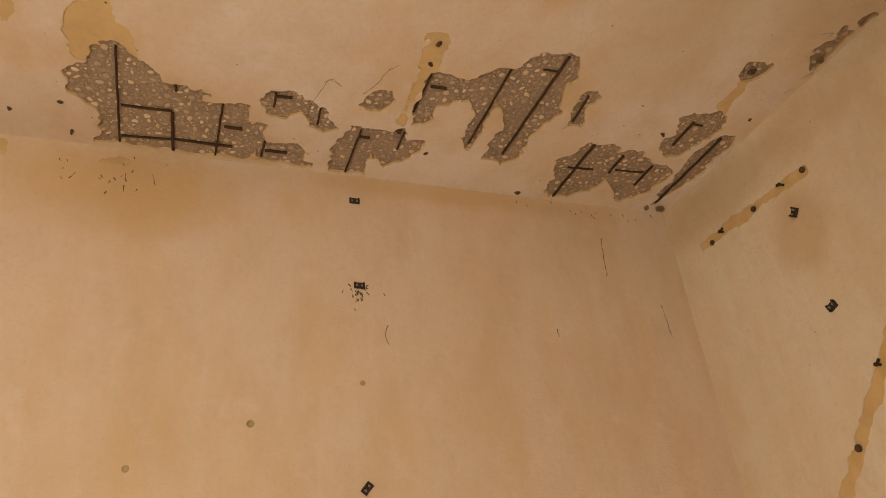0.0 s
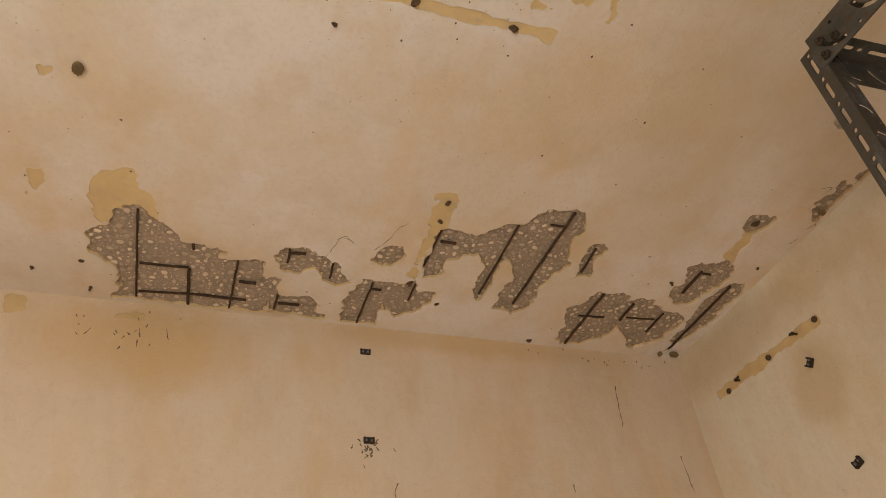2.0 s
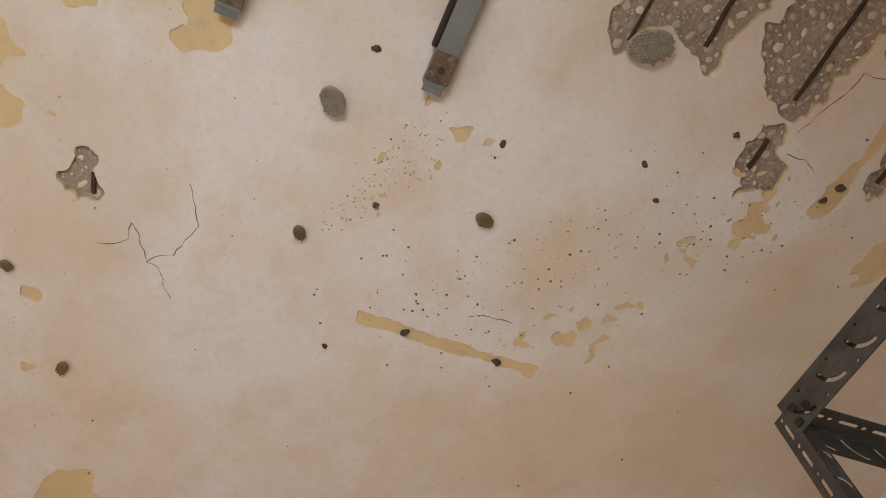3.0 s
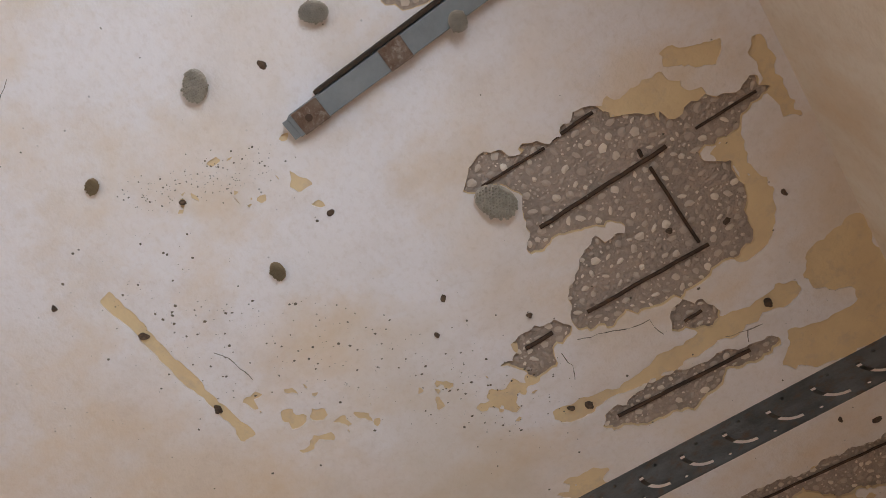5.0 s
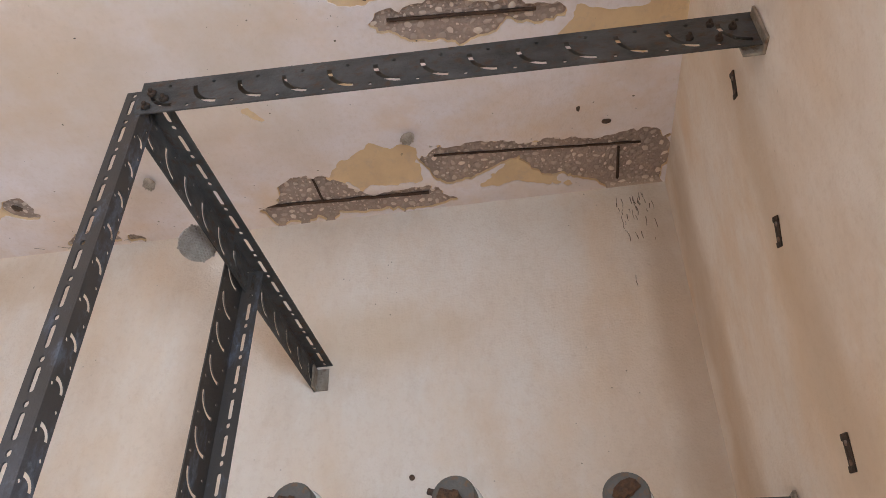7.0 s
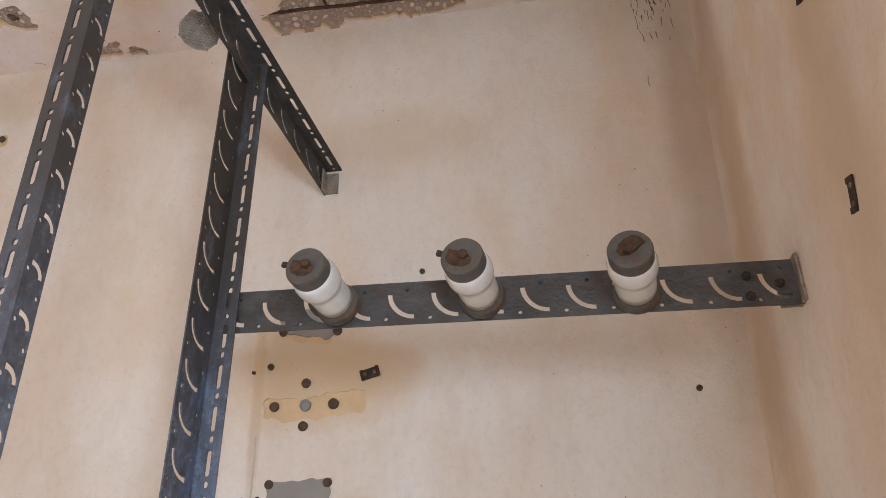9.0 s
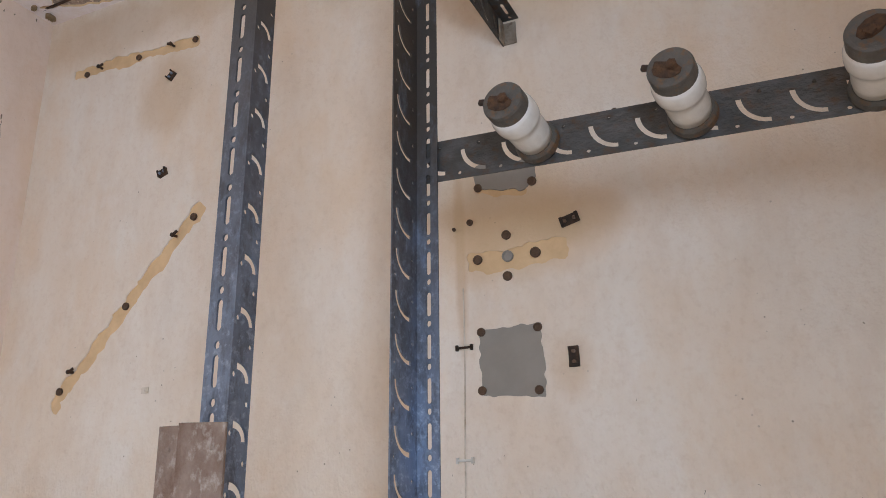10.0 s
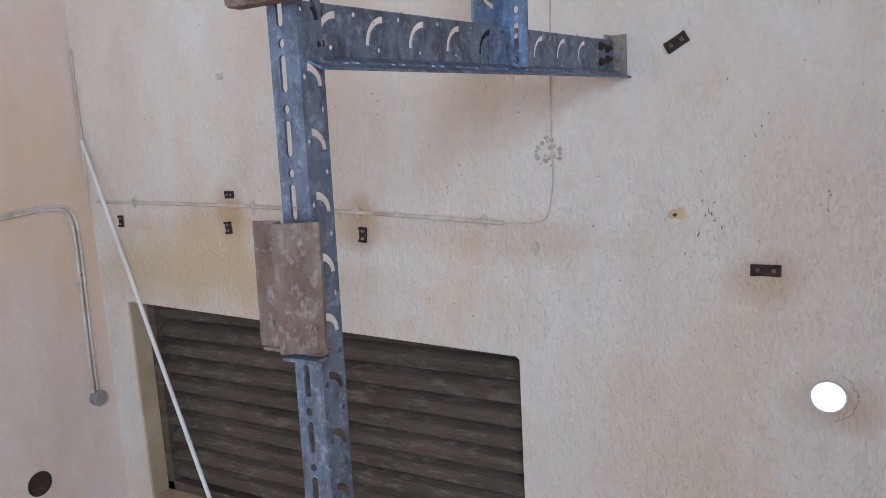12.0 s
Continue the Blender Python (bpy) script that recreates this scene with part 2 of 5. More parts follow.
PLASTER = plain("ochre_plaster", (0.80, 0.575, 0.33), (0.72, 0.50, 0.29), 9, 0.92, c3=(0.66, 0.47, 0.31), fine=70)
WALL_CORE = plain("wall_plaster", (0.78, 0.54, 0.30), (0.66, 0.44, 0.24), 16, 0.92, fine=70)
CONCRETE = plain("weathered_concrete", (0.47, 0.345, 0.275), (0.37, 0.275, 0.22), 14, 0.95, bump=0.9, c3=(0.55, 0.39, 0.30), fine=90, depth=0.006)
RUST = plain("rusted_bar", (0.055, 0.030, 0.019), (0.11, 0.055, 0.030), 30, 0.9, 0.1, 0.6)
RUST_PLATE = plain("rusted_plate", (0.15, 0.080, 0.048), (0.25, 0.165, 0.12), 34, 0.8, 0.2, 0.7, c3=(0.37, 0.29, 0.235), stretch=(1, 1, 0.6))
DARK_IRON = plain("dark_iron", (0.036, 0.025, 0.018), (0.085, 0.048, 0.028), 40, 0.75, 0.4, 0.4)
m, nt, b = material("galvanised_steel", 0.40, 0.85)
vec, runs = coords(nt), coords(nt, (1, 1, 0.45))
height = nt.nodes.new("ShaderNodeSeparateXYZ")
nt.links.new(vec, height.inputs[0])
# Tone turns from blue-grey below 1.6 m to brown above 2.12 m.
height_ramp = nt.nodes.new("ShaderNodeMapRange")
height_ramp.inputs["From Min"].default_value, height_ramp.inputs["From Max"].default_value = 1.60, 2.12
nt.links.new(height.outputs["Z"], height_ramp.inputs["Value"])
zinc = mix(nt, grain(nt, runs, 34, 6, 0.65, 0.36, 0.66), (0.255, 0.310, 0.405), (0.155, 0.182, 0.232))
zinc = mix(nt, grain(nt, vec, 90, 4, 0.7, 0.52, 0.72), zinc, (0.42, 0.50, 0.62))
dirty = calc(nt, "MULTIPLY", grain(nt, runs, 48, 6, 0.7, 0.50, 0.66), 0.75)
brown = calc(nt, "MULTIPLY", grain(nt, runs, 17, 7, 0.7, 0.16, 0.46), height_ramp.outputs[0])
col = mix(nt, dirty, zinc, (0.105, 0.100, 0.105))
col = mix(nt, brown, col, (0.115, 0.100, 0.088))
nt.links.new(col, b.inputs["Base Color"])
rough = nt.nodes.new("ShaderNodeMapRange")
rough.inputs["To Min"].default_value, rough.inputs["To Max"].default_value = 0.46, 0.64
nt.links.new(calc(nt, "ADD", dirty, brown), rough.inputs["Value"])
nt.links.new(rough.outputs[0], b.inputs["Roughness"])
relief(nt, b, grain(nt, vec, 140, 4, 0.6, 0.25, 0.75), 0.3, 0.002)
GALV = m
BRACKET_STEEL = plain("pale_bracket_steel", (0.42, 0.36, 0.29), (0.26, 0.20, 0.145), 30, 0.6, 0.4, 0.4, c3=(0.16, 0.085, 0.045))
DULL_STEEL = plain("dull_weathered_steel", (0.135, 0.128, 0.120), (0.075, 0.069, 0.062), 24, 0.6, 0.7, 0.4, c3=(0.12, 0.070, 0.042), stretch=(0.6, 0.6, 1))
PLUG_BROWN = plain("brown_plug", (0.080, 0.046, 0.029), (0.14, 0.082, 0.048), 60, 0.9, 0, 0.5)
CLAMP_RUST = plain("flaking_rust", (0.13, 0.060, 0.026), (0.045, 0.026, 0.017), 60, 0.9, 0.1, 0.9)
GREY_BAR = plain("grey_painted_bar", (0.25, 0.25, 0.245), (0.19, 0.19, 0.19), 12, 0.6, 0.2, 0.2)
GREY_PAINT = plain("grey_paint", (0.31, 0.275, 0.235), (0.26, 0.232, 0.20), 8, 0.75, 0, 0.2)
PORCELAIN = plain("porcelain", (0.78, 0.74, 0.68), (0.62, 0.57, 0.50), 14, 0.22, 0, 0.05)
CAP_IRON = plain("cap_iron", (0.15, 0.138, 0.12), (0.08, 0.066, 0.052), 15, 0.62, 0.4, 0.3, c3=(0.24, 0.11, 0.04))
NEST = plain("paper_comb", (0.64, 0.54, 0.44), (0.42, 0.33, 0.25), 60, 0.95, 0, 0.5)
NEST_BROWN = plain("brown_comb", (0.36, 0.24, 0.13), (0.22, 0.14, 0.075), 30, 0.95, 0, 0.5)
LOUVRE = plain("dusty_louvre_steel", (0.17, 0.12, 0.08), (0.10, 0.07, 0.048), 10, 0.8, 0.3, 0.5, c3=(0.27, 0.21, 0.155), stretch=(1, 0.4, 2))
JAMB = plain("jamb_plaster", (0.60, 0.44, 0.28), (0.46, 0.31, 0.18), 8, 0.9)
CABLE = plain("painted_cable", (0.72, 0.62, 0.51), (0.50, 0.38, 0.26), 20, 0.75, 0, 0.2)
WHITE_ROD = plain("white_rod", (0.82, 0.77, 0.70), (0.72, 0.66, 0.58), 10, 0.5, 0, 0.1)
CRACK = plain("crack_shadow", (0.14, 0.105, 0.075), (0.22, 0.16, 0.11), 20, 0.95)
FLOOR = plain("dusty_concrete_floor", (0.42, 0.35, 0.26), (0.33, 0.27, 0.20), 3, 0.9)
GROUND = plain("dry_ground", (0.42, 0.36, 0.28), (0.34, 0.30, 0.22), 1.5, 0.95)
PUTTY = plain("white_putty", (0.72, 0.68, 0.62), (0.58, 0.52, 0.44), 30, 0.9)

m, nt, b = material("pebbles", 0.8)
geo, ramp = nt.nodes.new("ShaderNodeNewGeometry"), nt.nodes.new("ShaderNodeValToRGB")
nt.links.new(geo.outputs["Random Per Island"], ramp.inputs["Fac"])
ramp.color_ramp.elements[0].color, ramp.color_ramp.elements[1].color = (0.46, 0.34, 0.275, 1), (0.86, 0.70, 0.57, 1)
e = ramp.color_ramp.elements.new(0.5)
e.color = (0.58, 0.44, 0.35, 1)
nt.links.new(ramp.outputs[0], b.inputs["Base Color"])
PEBBLE = m

m, nt, b = material("daylight", 1.0)
b.inputs["Base Color"].default_value = (0.8, 0.8, 0.8, 1)
b.inputs["Emission Color"].default_value, b.inputs["Emission Strength"].default_value = (0.95, 0.98, 1.0, 1), 6.0
DAYLIGHT = m


# ---- large structure ----
def lattice(X, Y, size, seed):
    """Smooth random values from 0 to 1, in waves of the given size."""
    rnd = np.random.RandomState(seed).rand(97, 97)
    u, v = X / size, Y / size
    i, j = np.floor(u).astype(int), np.floor(v).astype(int)
    fu, fv = u - i, v - j
    fu, fv = fu * fu * (3 - 2 * fu), fv * fv * (3 - 2 * fv)
    g = lambda a, c: rnd[a % 97, c % 97]
    return (g(i, j) * (1 - fu) + g(i + 1, j) * fu) * (1 - fv) + (g(i, j + 1) * (1 - fu) + g(i + 1, j + 1) * fu) * fv


def inside(poly, X, Y):
    """How far points lie inside an outline (outside: minus)."""
    best, odd = np.full(X.shape, 9.0), np.zeros(X.shape, bool)
    for (ax, ay), (bx, by) in zip(poly, poly[1:] + poly[:1]):
        dx, dy = bx - ax, by - ay
        t = np.clip(((X - ax) * dx + (Y - ay) * dy) / (dx * dx + dy * dy + 1e-12), 0, 1)
        best = np.minimum(best, np.hypot(X - ax - t * dx, Y - ay - t * dy))
        cross = (ay > Y) != (by > Y)
        odd ^= cross & (X < dx * (Y - ay) / (dy if abs(dy) > 1e-9 else 1e-9) + ax)
    return np.where(odd, best, -best)


def ragged(polys, X, Y, grow=0.0, amount=0.012, seed=1):
    """All outlines together, with broken edges."""
    f = np.full(X.shape, -1.0)
    for p in polys:
        f = np.maximum(f, inside(p, X, Y))
    n = (lattice(X + 7, Y + 7, 0.035, seed) - 0.5) * amount + (lattice(X + 7, Y + 7, 0.013, seed + 1) - 0.5) * amount * 0.8
    return f + n + grow


def sheet(name, u0, u1, v0, v1, field, place, near, far, mat, step=0.008):
    """A sheet over a grid, open where field is above 0, with real edges from depth near to depth far. place(u, v, depth)."""
    nu, nv = int(round((u1 - u0) / step)), int(round((v1 - v0) / step))
    us, vs = np.linspace(u0, u1, nu + 1), np.linspace(v0, v1, nv + 1)
    U, V = np.meshgrid(us, vs, indexing="ij")
    F = field(U, V)
    F = np.where(np.abs(F) < 1e-5, 1e-5, F)
    solid = F < 0
    count = solid[:-1, :-1].astype(int) + solid[1:, :-1] + solid[:-1, 1:] + solid[1:, 1:]
    verts, faces = [], []

    def put(points, depth):
        k = len(verts)
        verts.extend(place(u, v, depth) for u, v in points)
        return list(range(k, k + len(points)))

    for i in range(nu):
        full = np.flatnonzero(np.diff(np.r_[0, (count[i] == 4).astype(int), 0]))
        for a, c in zip(full[::2], full[1::2]):
            faces.append(put([(us[i], vs[a]), (us[i + 1], vs[a]), (us[i + 1], vs[c]), (us[i], vs[c])], near))
        for j in np.flatnonzero((count[i] > 0) & (count[i] < 4)):
            ring = [(i, j), (i + 1, j), (i + 1, j + 1), (i, j + 1)]
            poly, cuts = [], []
            for p, q in zip(ring, ring[1:] + ring[:1]):
                fp, fq = F[p], F[q]
                if fp < 0:
                    poly.append((us[p[0]], vs[p[1]]))
                if (fp < 0) != (fq < 0):
                    t = fp / (fp - fq)
                    c = (us[p[0]] + t * (us[q[0]] - us[p[0]]), vs[p[1]] + t * (vs[q[1]] - vs[p[1]]))
                    poly.append(c)
                    cuts.append(c)
            if len(poly) > 2:
                faces.append(put(poly, near))
            for a, c in zip(cuts[::2], cuts[1::2]):
                faces.append(put([a, c], near) + put([c, a], far))
    ob = mesh_ob(name, verts, faces, mat)
    bm = bmesh.new()
    bm.from_mesh(ob.data)
    bmesh.ops.remove_doubles(bm, verts=bm.verts[:], dist=1e-5)
    bm.to_mesh(ob.data)
    bm.free()
    return ob


def structure(ob, label, category):
    return tagged(ob, label, category, kind="structure")


SPALLS = [
    [(-0.414, 1.547), (-0.366, 1.493), (-0.325, 1.421), (-0.292, 1.404), (-0.263, 1.429), (-0.246, 1.464), (-0.211, 1.483), (-0.179, 1.522), (-0.049, 1.555), (-0.070, 1.576), (0.041, 1.575), (0.052, 1.638), (0.101, 1.647), (0.110, 1.709), (0.074, 1.817), (0.028, 1.849), (-0.152, 1.857), (-0.215, 1.889), (-0.293, 1.876), (-0.354, 1.835), (-0.345, 1.792), (-0.323, 1.766), (-0.340, 1.751), (-0.329, 1.697), (-0.404, 1.625)],
    [(0.065, 1.558), (0.087, 1.497), (0.155, 1.490), (0.255, 1.559), (0.293, 1.619), (0.266, 1.652), (0.219, 1.625), (0.203, 1.582), (0.135, 1.608), (0.101, 1.594)],
    [(0.104, 1.724), (0.208, 1.699), (0.228, 1.745), (0.216, 1.792), (0.264, 1.799), (0.268, 1.839), (0.120, 1.840), (0.091, 1.814)],
    [(0.309, 1.838), (0.309, 1.658), (0.338, 1.597), (0.408, 1.603), (0.487, 1.574), (0.509, 1.621), (0.557, 1.618), (0.565, 1.646), (0.533, 1.730), (0.479, 1.768), (0.430, 1.724), (0.409, 1.758), (0.437, 1.843)],
    [(0.334, 1.497), (0.350, 1.444), (0.401, 1.424), (0.423, 1.462), (0.412, 1.523), (0.372, 1.531)],
    [(0.506, 1.551), (0.486, 1.449), (0.493, 1.374), (0.484, 1.321), (0.614, 1.332), (0.656, 1.276), (0.716, 1.257), (0.751, 1.203), (0.800, 1.182), (0.870, 1.185), (0.892, 1.220), (0.883, 1.332), (0.909, 1.406), (0.885, 1.493), (0.889, 1.566), (0.884, 1.643), (0.841, 1.682), (0.772, 1.657), (0.764, 1.589), (0.775, 1.500), (0.740, 1.439), (0.710, 1.431), (0.722, 1.626), (0.696, 1.631), (0.670, 1.577), (0.667, 1.480), (0.636, 1.420), (0.595, 1.428), (0.555, 1.462), (0.543, 1.530)],
    [(0.958, 1.465), (0.937, 1.321), (0.976, 1.283), (0.997, 1.322), (0.982, 1.364), (1.004, 1.442)],
    [(1.057, 1.797), (1.018, 1.619), (1.066, 1.524), (1.160, 1.492), (1.217, 1.536), (1.266, 1.512), (1.336, 1.556), (1.438, 1.577), (1.458, 1.625), (1.414, 1.757), (1.361, 1.784), (1.381, 1.837), (1.331, 1.770), (1.234, 1.687), (1.198, 1.774), (1.103, 1.826)],
    [(1.323, 1.501), (1.308, 1.443), (1.324, 1.410), (1.278, 1.334), (1.321, 1.306), (1.415, 1.293), (1.460, 1.326), (1.469, 1.368), (1.410, 1.517), (1.361, 1.526)],
    [(1.489, 1.801), (1.449, 1.494), (1.460, 1.415), (1.494, 1.372), (1.542, 1.384), (1.557, 1.443), (1.550, 1.609), (1.531, 1.701)],
    [(1.512, 0.905), (1.552, 0.912), (1.558, 0.990), (1.552, 1.075), (1.516, 1.035), (1.500, 1.000)],
    [(1.532, 0.835), (1.558, 0.840), (1.556, 0.890), (1.542, 0.885)],
    [(1.355, 1.135), (1.344, 1.089), (1.411, 1.080), (1.428, 1.120), (1.404, 1.155)],
    [(0.340, 0.008), (0.323, 0.006), (0.304, -0.045), (0.312, -0.075), (0.339, -0.100), (0.328, -0.128), (0.356, -0.170), (0.339, -0.243), (0.373, -0.271), (0.397, -0.315), (0.461, -0.383), (0.448, -0.413), (0.474, -0.504), (0.465, -0.523), (0.505, -0.542), (0.520, -0.527), (0.523, -0.479), (0.541, -0.457), (0.532, -0.374), (0.550, -0.384), (0.575, -0.414), (0.614, -0.421), (0.753, -0.385), (0.772, -0.356), (0.778, -0.222), (0.743, 0.007), (0.648, -0.024), (0.590, -0.087), (0.578, -0.140), (0.586, -0.184), (0.564, -0.175), (0.536, -0.135), (0.529, -0.061), (0.514, -0.021), (0.415, -0.063), (0.381, -0.057), (0.368, -0.006)],
    [(0.702, 0.165), (0.677, 0.116), (0.661, 0.032), (0.709, -0.002), (0.734, 0.009), (0.738, 0.043), (0.779, 0.069), (0.776, 0.120)],
    [(0.845, -0.163), (0.804, -0.200), (0.824, -0.236), (0.863, -0.265), (0.894, -0.236)],
    [(0.969, 0.066), (0.948, 0.040), (0.932, -0.054), (0.965, -0.262), (0.991, -0.329), (1.012, -0.345), (1.025, -0.325), (1.010, -0.208), (1.034, -0.173), (1.046, -0.116), (1.020, 0.009), (0.995, 0.053)],
    [(1.384, 0.025), (1.343, 0.002), (1.344, -0.164), (1.361, -0.229), (1.359, -0.313), (1.382, -0.389), (1.356, -0.530), (1.391, -0.575), (1.470, -0.593), (1.577, -0.565), (1.613, -0.516), (1.579, -0.439), (1.502, -0.344), (1.499, -0.302), (1.463, -0.241), (1.405, -0.215), (1.475, -0.091), (1.469, -0.004)],
    [(1.493, 0.494), (1.478, 0.449), (1.413, 0.417), (1.382, 0.364), (1.396, 0.300), (1.430, 0.248), (1.481, 0.206), (1.478, 0.113), (1.474, 0.021), (1.544, -0.029), (1.566, 0.037), (1.552, 0.160), (1.562, 0.469)],
    [(-0.226, -0.111), (-0.171, -0.028), (-0.059, -0.052), (0.002, -0.077), (0.032, -0.101), (0.041, -0.218), (0.027, -0.269)],
    [(-0.489, 0.582), (-0.474, 0.521), (-0.450, 0.508), (-0.434, 0.549), (-0.417, 0.571), (-0.417, 0.631), (-0.434, 0.611), (-0.458, 0.616)],
]
PEELS = [
    [(-0.394, 1.328), (-0.384, 1.311), (-0.295, 1.278), (-0.286, 1.352), (-0.251, 1.355), (-0.239, 1.467), (-0.319, 1.483), (-0.366, 1.504), (-0.392, 1.498), (-0.401, 1.417)],
    [(0.435, 1.195), (0.488, 1.180), (0.497, 1.314), (0.481, 1.364), (0.475, 1.477), (0.485, 1.569), (0.457, 1.561), (0.451, 1.482), (0.462, 1.356)],
    [(1.401, 1.151), (1.424, 1.305), (1.387, 1.298), (1.351, 1.124)],
    [(-0.529, 1.339), (-0.493, 1.326), (-0.501, 1.418), (-0.541, 1.427)],
    [(-0.602, 1.853), (-0.565, 1.832), (-0.577, 1.975), (-0.624, 1.992)],
    [(0.344, -0.278), (0.365, -0.390), (0.434, -0.439), (0.456, -0.416), (0.470, -0.379), (0.373, -0.261)],
    [(0.332, -0.408), (0.379, -0.498), (0.404, -0.485), (0.397, -0.441), (0.367, -0.405)],
    [(0.534, -0.433), (0.544, -0.462), (0.619, -0.444), (0.684, -0.458), (0.735, -0.440), (0.785, -0.393), (0.781, -0.347), (0.736, -0.379), (0.662, -0.391), (0.610, -0.414), (0.573, -0.404), (0.542, -0.381)],
    [(0.867, 0.137), (0.862, 0.115), (0.895, -0.004), (0.879, -0.166), (0.878, -0.388), (0.899, -0.412), (0.928, -0.410), (0.921, 0.088), (0.907, 0.143)],
    [(0.827, -0.468), (0.837, -0.500), (0.824, -0.566), (0.845, -0.579), (1.064, -0.599), (1.131, -0.603), (1.135, -0.490), (1.118, -0.368), (1.067, -0.325), (0.995, -0.359), (1.020, -0.433), (1.014, -0.508), (0.974, -0.494), (0.945, -0.441), (0.900, -0.442)],
    [(1.059, 0.223), (1.040, 0.171), (1.077, 0.124), (1.098, 0.155)],
    [(1.459, -0.141), (1.396, -0.218), (1.461, -0.256), (1.560, -0.387), (1.515, -0.255), (1.499, -0.113)],
    [(1.342, 0.173), (1.316, 0.103), (1.334, 0.036), (1.440, 0.046)],
    [(0.746, 0.231), (0.762, 0.173), (0.800, 0.179), (0.790, 0.228)],
    [(0.407, -0.550), (0.457, -0.566), (0.578, -0.559), (0.565, -0.536), (0.493, -0.530), (0.430, -0.533)],
    [(-0.539, 0.276), (-0.511, 0.220), (-0.522, 0.201), (-0.509, 0.173), (-0.468, 0.132), (-0.460, 0.142), (-0.447, 0.171), (-0.487, 0.223), (-0.480, 0.256), (-0.512, 0.285), (-0.530, 0.287)],
    [(-0.383, 0.258), (-0.350, 0.241), (-0.369, 0.181), (-0.359, 0.119), (-0.305, 0.029), (-0.283, 0.057), (-0.266, 0.251), (-0.291, 0.276), (-0.335, 0.293)],
    [(-0.550, 0.146), (-0.539, 0.097), (-0.521, 0.087), (-0.524, 0.128), (-0.536, 0.146)],
    [(-0.403, 0.033), (-0.413, 0.009), (-0.374, -0.012), (-0.360, 0.039), (-0.385, 0.043)],
    [(1.350, 0.234), (1.304, 0.150), (1.345, 0.057), (1.392, 0.036), (1.460, 0.034), (1.459, 0.201), (1.407, 0.280)],
    [(-0.512, 0.872), (-0.480, 0.866), (-0.478, 0.846), (-0.505, 0.850)],
    [(-0.480, 1.050), (-0.455, 1.046), (-0.458, 1.022), (-0.482, 1.028)],
    [(-0.635, 0.335), (-0.605, 0.345), (-0.585, 0.390), (-0.610, 0.415), (-0.640, 0.400)],
    [(-0.605, 0.455), (-0.575, 0.470), (-0.568, 0.510), (-0.600, 0.525)],
    [(1.062, 0.255), (1.080, 0.175), (1.120, 0.130), (1.132, 0.190), (1.092, 0.250)],
    [(1.125, 0.430), (1.150, 0.380), (1.180, 0.375), (1.165, 0.425)],
    [(-0.53, 0.475), (-0.497, 0.47), (-0.50, 0.445), (-0.525, 0.45)],
]
REBARS = [
    (-0.288, 1.430, -0.285, 1.809),
    (-0.278, 1.649, -0.151, 1.645),
    (-0.150, 1.650, -0.142, 1.826),
    (-0.278, 1.780, -0.133, 1.767),
    (-0.133, 1.767, 0.019, 1.768),
    (-0.024, 1.587, -0.024, 1.825),
    (-0.146, 1.534, -0.144, 1.562),
    (-0.011, 1.681, 0.038, 1.680),
    (0.107, 1.507, 0.109, 1.567),
    (0.109, 1.524, 0.152, 1.520),
    (0.234, 1.537, 0.239, 1.616),
    (0.107, 1.723, 0.105, 1.797),
    (0.113, 1.766, 0.176, 1.763),
    (0.367, 1.611, 0.367, 1.822),
    (0.371, 1.641, 0.400, 1.641),
    (0.493, 1.595, 0.493, 1.677),
    (0.492, 1.338, 0.490, 1.500),
    (0.505, 1.388, 0.550, 1.386),
    (0.697, 1.272, 0.699, 1.600),
    (0.831, 1.193, 0.825, 1.629),
    (0.783, 1.254, 0.826, 1.252),
    (0.963, 1.321, 0.971, 1.435),
    (1.096, 1.522, 1.099, 1.826),
    (1.069, 1.649, 1.161, 1.643),
    (1.222, 1.551, 1.224, 1.648),
    (1.239, 1.629, 1.343, 1.621),
    (1.353, 1.583, 1.354, 1.695),
    (1.353, 1.353, 1.354, 1.465),
    (1.358, 1.361, 1.389, 1.360),
    (1.494, 1.402, 1.499, 1.799),
    (0.355, -0.019, 0.362, -0.151),
    (0.357, -0.162, 0.356, -0.257),
    (0.490, -0.062, 0.491, -0.334),
    (0.509, -0.292, 0.700, -0.296),
    (0.703, -0.043, 0.715, -0.310),
    (0.493, -0.395, 0.495, -0.514),
    (0.467, -0.291, 0.481, -0.289),
    (0.700, 0.104, 0.702, 0.039),
    (0.842, -0.192, 0.841, -0.232),
    (0.966, 0.034, 0.988, -0.273),
    (1.373, -0.001, 1.413, -0.511),
    (1.422, -0.457, 1.537, -0.460),
    (1.486, 0.492, 1.506, 0.034),
    (1.399, 0.319, 1.494, 0.316),
    (-0.184, -0.096, -0.180, -0.078),
    (-0.148, -0.115, -0.058, -0.119),
    (-0.046, -0.171, -0.049, -0.083),
    (-0.435, 0.561, -0.427, 0.601),
]


